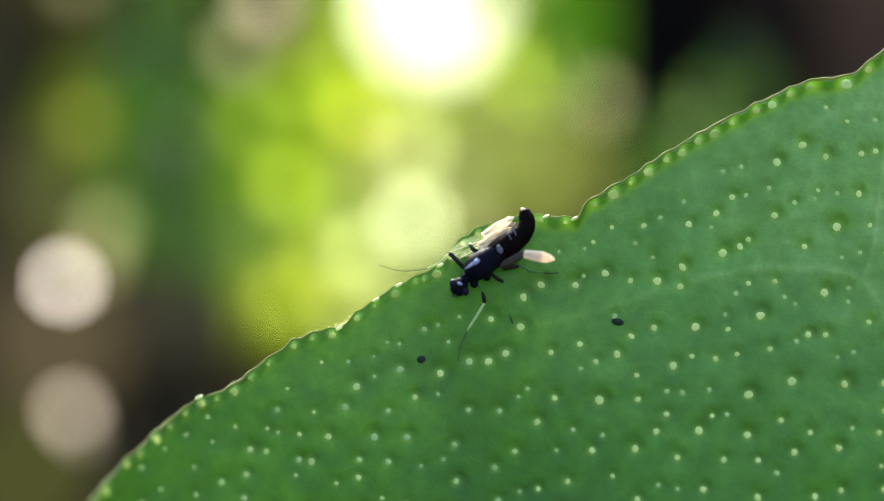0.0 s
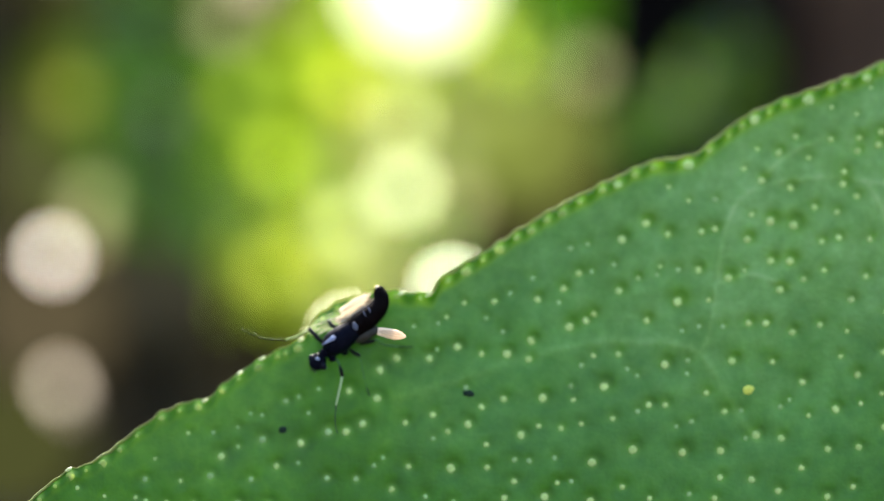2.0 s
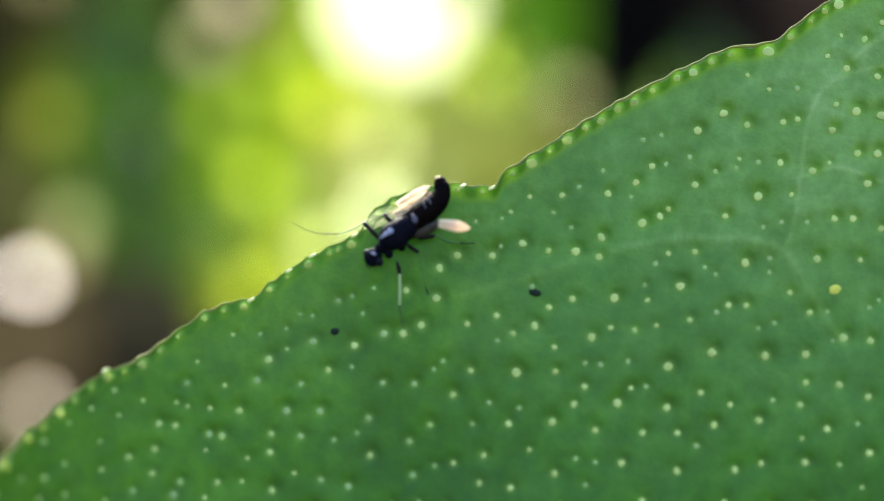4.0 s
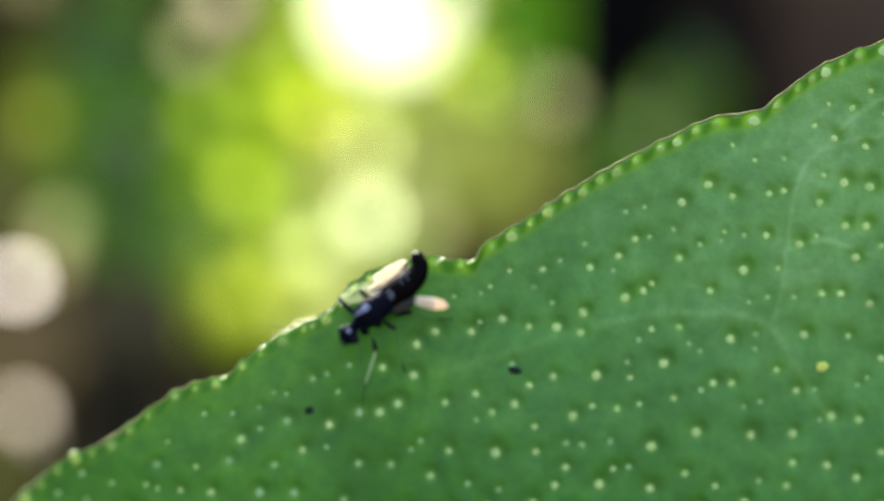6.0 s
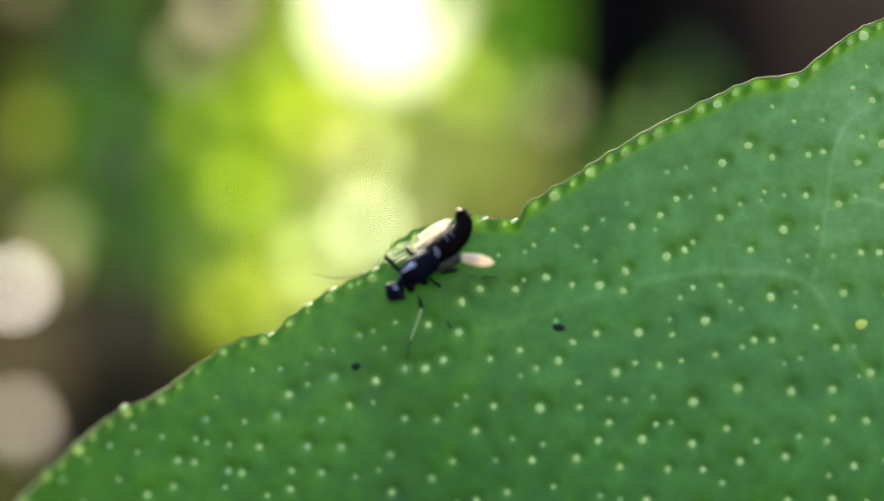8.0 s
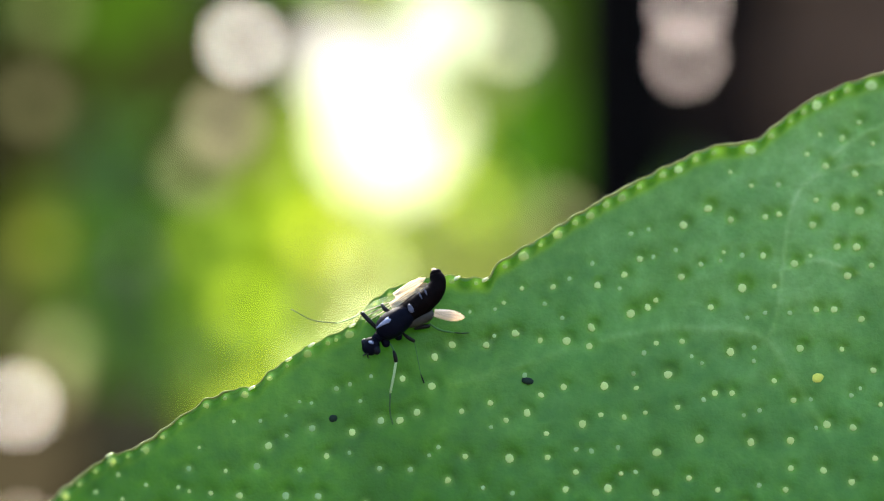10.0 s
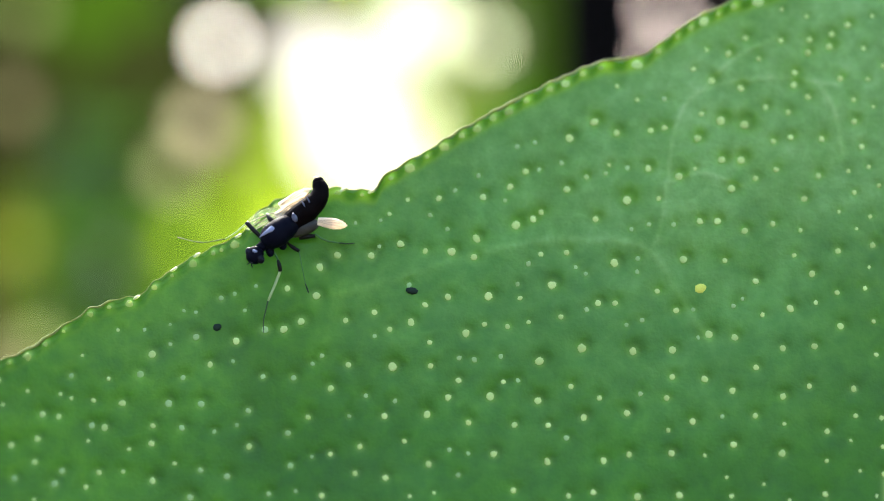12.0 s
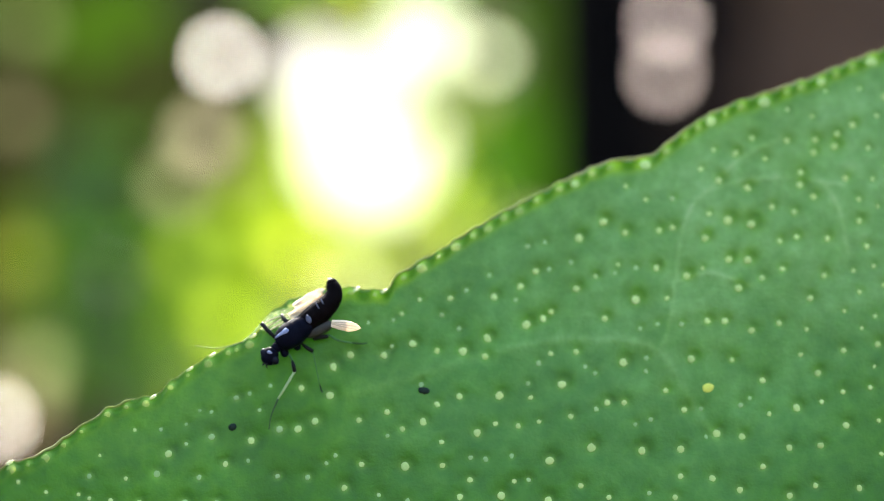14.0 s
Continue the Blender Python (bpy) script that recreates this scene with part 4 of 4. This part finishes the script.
        ob.matrix_basis = Matrix.Translation(on_leaf(x + 2, edge_y(x) + 0.9 * r + 8, -0.6) - o) @ Matrix.Diagonal((r * UNIT, r * UNIT * 0.40, r * UNIT * 0.95, 1)) @ Matrix.Rotation(i * 1.3, 4, "Y")
    bead = ovoid(Vector(), Vector((0.85, 0, 0.5)), 7.5 * UNIT, 3.0 * UNIT, 12, 9, 0.9, height=3.5 * UNIT)
    bead = mesh_of("margin_bead", bead, M_BEAD)
    for x in (128, 392, 460, 502, 578, 772, 824):
        ob = new("margin_bead", bead)
        ob.parent = leaf
        ob.location = on_leaf(x, edge_y(x) + 1.5, -5) - o
        tagged(ob, "glossy swelling on the leaf margin")
    return leaf


def make_specks():
    for x, y, w, h, turn in ((542, 715, 7.5, 6.5, 0.3), (901, 646, 11, 6.5, -0.2)):
        p = on_leaf(x, y, 2)
        bm = ovoid(Vector(), Vector((math.cos(turn), 0, math.sin(turn))), w * UNIT, h * UNIT, 12, 9, 0.8, height=4 * UNIT)
        for v in bm.verts:
            v.co *= 1 + 0.18 * noise.noise(v.co * 40000)
        ob = new("speck", mesh_of("speck", bm, M_SPECK))
        ob.location = p
        tagged(ob, "tiny dark speck of dirt on the leaf", "speck", group="specks on the leaf")


def make_twig(leaf):
    """The young citrus stem that bears the leaf."""
    joint = leaf.location + (on_leaf(3400, -100, -9) - leaf.location) + Vector((0.012, 0.003, -0.001))
    base = Vector((joint.x + 0.03, joint.y + 0.01, -0.77))
    stem = empty("citrus_tree", base, "slim green-brown stem of a young citrus tree", "tree")
    top = joint - base
    line = spline([Vector(), top * 0.35 + Vector((0.012, 0, 0)), top * 0.7 + Vector((0.01, 0, 0)), top, top + Vector((-0.002, 0.004, 0.03))], 24)
    part("stem", tube(line, [0.006 - 0.0002 * i for i in range(24)], 10), M_STEM, stem)


make_twig(make_leaf())
make_specks()


# ---- the insect ----
BASE = on_leaf(655, 560)


def at(px, py, h):
    return on_leaf(px, py, h) - BASE


def limb(name, parent, pts, widths, material, label=""):
    """A jointed piece of a leg; its origin is its first point."""
    c = [at(*p) for p in pts]
    o = c[0]
    n = 10
    line = spline([v - o for v in c], n)
    r = [float(np.interp(i / (n - 1), np.linspace(0, 1, len(widths)), widths)) * 0.78 * UNIT for i in range(n)]
    ob = part(name, tube(line, r, 9), material, parent, label, at=o)
    return ob


def wing(name, parent, root, tip, width, material, label, bow=6.0, ragged=0.0, root_share=0.22, taper=0.42):
    """A thin, slightly bowed wing blade with raised veins."""
    a, b = at(*root), at(*tip)
    ax = (b - a)
    length = ax.length
    ax.normalize()
    side = ax.cross(Vector((0, -1, 0))).normalized()
    out = side.cross(ax).normalized()
    if out.y > 0:
        out = -out
    bm = bmesh.new()
    n, m = 16, 7
    lay = []
    for face in (1, -1):
        rows = []
        for i in range(n + 1):
            u = i / n
            w = width * UNIT * (root_share + (1 - root_share) * math.sin(math.pi * min(1, 0.12 + 0.58 * u))) * max(0.0, 1 - max(0.0, (u - taper) / (1 - taper)) ** 2) ** 0.7 * 0.5
            row = []
            for k in range(m):
                s = 2 * k / (m - 1) - 1
                w2 = w * (1 + ragged * noise.noise((7 * u, 2.0 * (s > 0), 1.5)))
                lift = 4 * ragged * width * UNIT * noise.noise((5 * u, 1.5 * s, 3.3)) + bow * UNIT * math.sin(math.pi * u) * (1 - 0.5 * s * s) + 0.9 * UNIT * math.sin(9 * s + 3 * u)
                row.append(bm.verts.new(ax * (length * u) + side * (w2 * s + 0.05 * width * UNIT * math.sin(2 * u)) + out * (lift + face * 0.7 * UNIT)))
            rows.append(row)
        lay.append(rows)
    for rows in lay:
        for r, q in zip(rows, rows[1:]):
            for k in range(m - 1):
                bm.faces.new((r[k], r[k + 1], q[k + 1], q[k]))
    for i in range(n):
        for k in (0, m - 1):
            bm.faces.new((lay[0][i][k], lay[0][i + 1][k], lay[1][i + 1][k], lay[1][i][k]))
    bmesh.ops.recalc_face_normals(bm, faces=bm.faces)
    ob = part(name, bm, material, parent, label, at=a)
    for s in (-0.75, -0.1, 0.5):
        line = []
        for i in range(8):
            u = 0.03 + 0.85 * i / 7
            w = width * UNIT * 0.5 * (0.22 + 0.78 * math.sin(math.pi * (0.10 + 0.62 * u)))
            line.append(ax * (length * u) + side * (w * s * (0.4 + 0.6 * u)) + out * (bow * UNIT * math.sin(math.pi * u) + 1.2 * UNIT))
        part("wing_vein", tube(line, [0.9 * UNIT * (1 - 0.07 * i) for i in range(8)], 6), M_WING_VEIN, ob)
    return ob


def make_insect():
    bug = empty("black_gnat", BASE, "tiny shiny black gnat with pale cream wings on a leaf edge", "insect")
    # thorax, its sky glints painted on as grey-white flecks
    spine = spline([at(*q) for q in ((627, 562, 33), (634, 556, 36), (645, 547, 39), (657, 538, 41), (669, 529, 41), (681, 519, 39))], 21)
    girth = [float(np.interp(i / 20, (0, 0.12, 0.3, 0.5, 0.72, 0.88, 1.0), (9, 17, 23, 25, 23, 21, 19))) * UNIT for i in range(21)]
    bm = tube(spine, girth, 22)
    for v in bm.verts:
        v.co += v.normal * 1.6 * UNIT * noise.noise(v.co * 9000)
    thorax = part("thorax", bm, M_CHITIN, bug, "glossy black thorax")
    def fleck(name, pts, widths, material, parent, label, origin=Vector()):
        """A flat pale mark on the skin, along a line of places."""
        line = spline([at(*q) - origin for q in pts], 9)
        r = [float(np.interp(i / 8, np.linspace(0, 1, len(widths)), widths)) * UNIT for i in range(9)]
        return part(name, tube(line, r, 10, 0.35, Vector((0, -1, 0))), material, parent, label)
    fleck("thorax_spot", ((620, 551, 55), (630, 544, 62), (640, 538, 65), (647, 535, 65)), (0.8, 2.4, 3.6, 4.6, 1.6), M_SKY_GLINT, thorax, "painted blue-white sky glint")
    fleck("thorax_spot", ((636, 538, 64), (643, 531, 64)), (1.5, 2.6, 1.2), M_SKY_GLINT, thorax, "painted blue-white sky glint")
    # shield paled to paint in its sky reflection
    fleck("scutellum", ((681, 506, 61), (684, 514, 63), (688, 522, 62)), (1.6, 4.4, 5.4, 2.0), M_SHIELD, bug, "small shield with a painted grey sky glint")
    for x, y, h in ((638, 574, 26), (661, 561, 24)):
        part("coxa", ovoid(at(x, y, h), Vector((0.3, 0, -1)), 11 * UNIT, 8 * UNIT, 12, 9, 0.8), M_CHITIN, bug)
    # abdomen, curved up at its end, built in overlapping rings
    c = [(664, 531, 36), (689, 513, 40), (711, 497, 44), (728, 480, 46), (734, 462, 48), (729, 447, 50)]
    line = spline([at(*p) for p in c], 41)
    o = line[0]
    radii = []
    for i in range(41):
        u = i / 40
        r = float(np.interp(u, (0, 0.12, 0.35, 0.6, 0.8, 0.93, 1.0), (15, 21, 22, 18.5, 15.2, 13.6, 11)))
        radii.append(r * (1 - 0.018 * max(0.0, math.cos(2 * math.pi * u * 6.5)) ** 2) * UNIT)
    abdomen = part("abdomen", tube([p - o for p in line], radii, 22), M_CHITIN_DULL, bug, "black curved abdomen", at=o)
    for x, y, h in ((702, 490, 66), (711, 482, 65)):
        fleck("band_mark", ((x - 3, y - 6, h), (x + 3, y + 6, h)), (0.8, 1.7, 0.8), M_SHIELD, abdomen, "short pale band mark", o)
    part("abdomen_tip", ovoid(at(730, 447, 50) - o, at(727, 440, 50) - at(735, 456, 50), 8 * UNIT, 11.4 * UNIT, 14, 8, 0.7), M_CHITIN_DULL, abdomen)
    # sun glint painted as a pale cap
    part("tail_tip", ovoid(at(727, 440, 52) - o, Vector((1, 0, -0.3)), 5.5 * UNIT, 3.4 * UNIT, 10, 7, 0.8), M_WING_NEAR, abdomen, "painted pale glint on the abdomen tip")
    part("belly", ovoid(at(699, 531, 30), at(725, 520, 30) - at(672, 541, 28), 31 * UNIT, 14 * UNIT, 14, 10, 0.8, height=16 * UNIT), M_BELLY, bug, "grey translucent belly")
    # head with eyes and feelers
    ho = at(622, 566, 34)
    head = part("head", ovoid(at(611, 583, 34) - ho, at(605, 596, 30) - at(618, 570, 38), 17 * UNIT, 16 * UNIT, 16, 12, 0.8, height=15 * UNIT), M_CHITIN, bug, "black head", at=ho)
    for x, y, h in ((602, 579, 36), (620, 589, 38)):
        part("eye", ovoid(at(x, y, h) - ho, Vector((0.5, 0, -0.85)), 11 * UNIT, 8 * UNIT, 12, 9, 0.9), M_EYE, head, "blue-black compound eye")
    # sky glint painted on the brow
    part("brow_spot", ovoid(at(611, 577, 49) - ho, Vector((1, 0, -0.4)), 5 * UNIT, 3 * UNIT, 10, 7, 0.8, height=2 * UNIT), M_SKY_GLINT, head, "painted small blue-grey sky glint")
    part("neck", tube([at(630, 560, 34), at(616, 574, 34)], [10 * UNIT, 9 * UNIT], 10), M_CHITIN, bug)
    for x, y, h in ((597, 600, 30), (607, 605, 28)):
        limb("feeler", head, ((607, 594, 38), ((607 + x) / 2 - 2, (594 + y) / 2 + 2, 40), (x, y, h)), (2.2, 1.8, 1.2), M_LEG_DARK).location = at(607, 594, 38) - ho
    # wings
    wing("wing", bug, (728, 523, 74), (784, 532, 88), 20, M_WING_NEAR, "pale cream folded wing", root_share=0.5, taper=0.5)
    wing("wing", bug, (648, 508, 26), (708, 472, 22), 19, M_WING, "crumpled pale cream wing", ragged=0.07, root_share=0.5)
    wing("wing", bug, (655, 489, 30), (713, 453, 26), 18, M_WING, "crumpled pale cream wing", ragged=0.09, root_share=0.5)
    # shadowed streak between the wings, painted as a tan blade
    wing("wing_fold", bug, (656, 498, 14), (716, 462, 8), 24, M_WING_SHADE, "tan blade put in for the shadowed streak between the wings", ragged=0.1)
    wing("hind_wing", bug, (660, 497, 24), (588, 531, 8), 34, M_WING_CLEAR, "clear glassy wing edged with fine veins", 3.0, root_share=0.5)
    # legs: black thigh, pale shin, dark thread-like foot
    limb("fore_hip", bug, ((645, 576, 24), (651, 585, 27), (655, 594, 27)), (2.6, 2.2, 2.4), M_SHIN_GREEN)
    limb("fore_leg", bug, ((653, 591, 27), (656, 601, 27), (658, 612, 24)), (3.0, 5.2, 4.6), M_LEG_DARK, "black thigh of a front leg")
    s = limb("fore_shin", bug, ((658, 611, 24), (640, 636, 20), (622, 659, 12)), (3.0, 3.2, 2.4), M_LEG, "pale green shin")
    g = limb("foot", s, ((622, 659, 12), (606, 690, 6), (600, 714, 4)), (1.6, 1.3, 1.0), M_TARSUS)
    g.location = at(622, 659, 12) - at(658, 611, 24)
    fore_near = s
    limb("fore_leg", bug, ((622, 549, 26), (608, 535, 29), (594, 520, 26)), (4.5, 5.4, 5.2), M_LEG_DARK, "black thigh of a front leg")
    s = limb("fore_shin", bug, ((594, 521, 26), (572, 535, 24), (550, 543, 16)), (1.8, 2.0, 1.5), M_LEG, "pale green shin")
    g = limb("foot", s, ((550, 543, 16), (505, 541, 12), (463, 524, 14)), (1.2, 1.0, 0.8), M_TARSUS)
    g.location = at(550, 543, 16) - at(594, 521, 26)
    fore_far = s
    limb("middle_leg", bug, ((668, 556, 22), (680, 566, 22), (692, 573, 18)), (2.5, 5.0, 4.5), M_LEG_DARK, "black thigh of a middle leg")
    s = limb("middle_shin", bug, ((692, 573, 18), (698, 604, 14), (704, 634, 6)), (1.0, 0.9, 0.8), M_SHIN_GREEN, "thin green shin")
    g = limb("foot", s, ((704, 634, 6), (707, 642, 4), (710, 650, 3)), (1.0, 1.8, 1.4), M_LEG_DARK)
    g.location = at(704, 634, 6) - at(692, 573, 18)
    limb("middle_leg", bug, ((650, 520, 24), (638, 514, 28), (632, 504, 22)), (5, 5.5, 4), M_LEG_DARK, "black thigh of a middle leg")
    limb("middle_shin", bug, ((632, 504, 22), (617, 509, 14), (606, 517, 4)), (1.8, 1.6, 1.2), M_SHIN_GREEN, "dull green shin")
    limb("hind_leg", bug, ((692, 548, 20), (706, 546, 22), (720, 544, 18)), (5.5, 6, 4.5), M_LEG_DARK, "black thigh of a hind leg")
    s = limb("hind_shin", bug, ((720, 540, 18), (740, 552, 14), (766, 556, 6)), (2.6, 2.4, 1.8), M_SHIN_GREEN, "dull green shin")
    g = limb("foot", s, ((766, 556, 6), (780, 557, 4), (794, 556, 2)), (1.8, 1.6, 1.2), M_TARSUS)
    g.location = at(766, 556, 6) - at(720, 540, 18)
    return abdomen, fore_near, fore_far


abdomen, near_shin, far_shin = make_insect()

# seconds, degrees: swing of the near front shin, of the far front shin, lift of the abdomen
SWING = ((0.0, 32, 18, 1), (0.5, -12, 10, -1), (1.0, 0, 4, 0), (1.5, 10, 6, 1), (2.0, 10, 8, 0), (2.5, 0, 0, -1), (3.0, 5, -7, 0), (3.6, 15, 0, 1),
         (4.3, -10, 10, 0), (5.3, -5, 4, 0), (5.5, 8, 1, 0), (6.0, 18, 30, 1), (6.5, 37, 10, 2), (7.0, 38, 5, 1), (7.3, 30, 8, 0), (7.5, -4, 27, -1), (8.0, 19, 22, -1),
         (8.2, 24, 8, -1), (9.0, 10, 5, 0), (9.7, 20, 0, 1), (10.3, 0, 10, 1), (10.5, 20, 5, 0), (11.0, 26, 13, -1), (11.5, 33, 28, -1), (12.0, 22, 20, -2),
         (12.4, 20, 22, -1), (12.5, -14, 26, -2), (12.7, 0, 22, -2), (13.0, 36, 26, -2), (13.4, 10, 20, -2), (13.5, -30, 30, -2), (13.6, 5, 28, -2), (14.0, 31, 27, -2))


# seconds, degrees by which the near front shin is raised off the leaf
RAISED = ((0.0, 10), (0.5, 42), (1.0, 40), (1.5, 30), (2.0, 30), (2.5, 35), (3.0, 40), (4.3, 20), (5.5, 5), (6.0, 0), (7.0, 8), (7.5, 55), (8.0, 0), (10.3, 20), (11.0, 0), (12.0, 4), (12.4, 20),
          (12.5, 38), (12.7, 20), (13.0, 4), (13.5, 30), (14.0, 4))


def motions():
    a, b, c = near_shin.location.copy(), far_shin.location.copy(), abdomen.location.copy()
    lift = [float(np.interp(t, *zip(*RAISED))) for t, *_ in SWING]
    walk(near_shin, [(t, Matrix.Translation(a) @ pose(0, 0, 0, -r, 0, 0) @ pose(0, 0, 0, 0, n - 37, 0)) for r, (t, n, f, l) in zip(lift, SWING)])
    walk(far_shin, [(t, Matrix.Translation(b) @ pose(0, 0, 0, 0, 10 - f, 0)) for t, n, f, l in SWING])
    walk(abdomen, [(t, Matrix.Translation(c) @ pose(0, 0, 0, 0, l, 0)) for t, n, f, l in SWING])


motions()
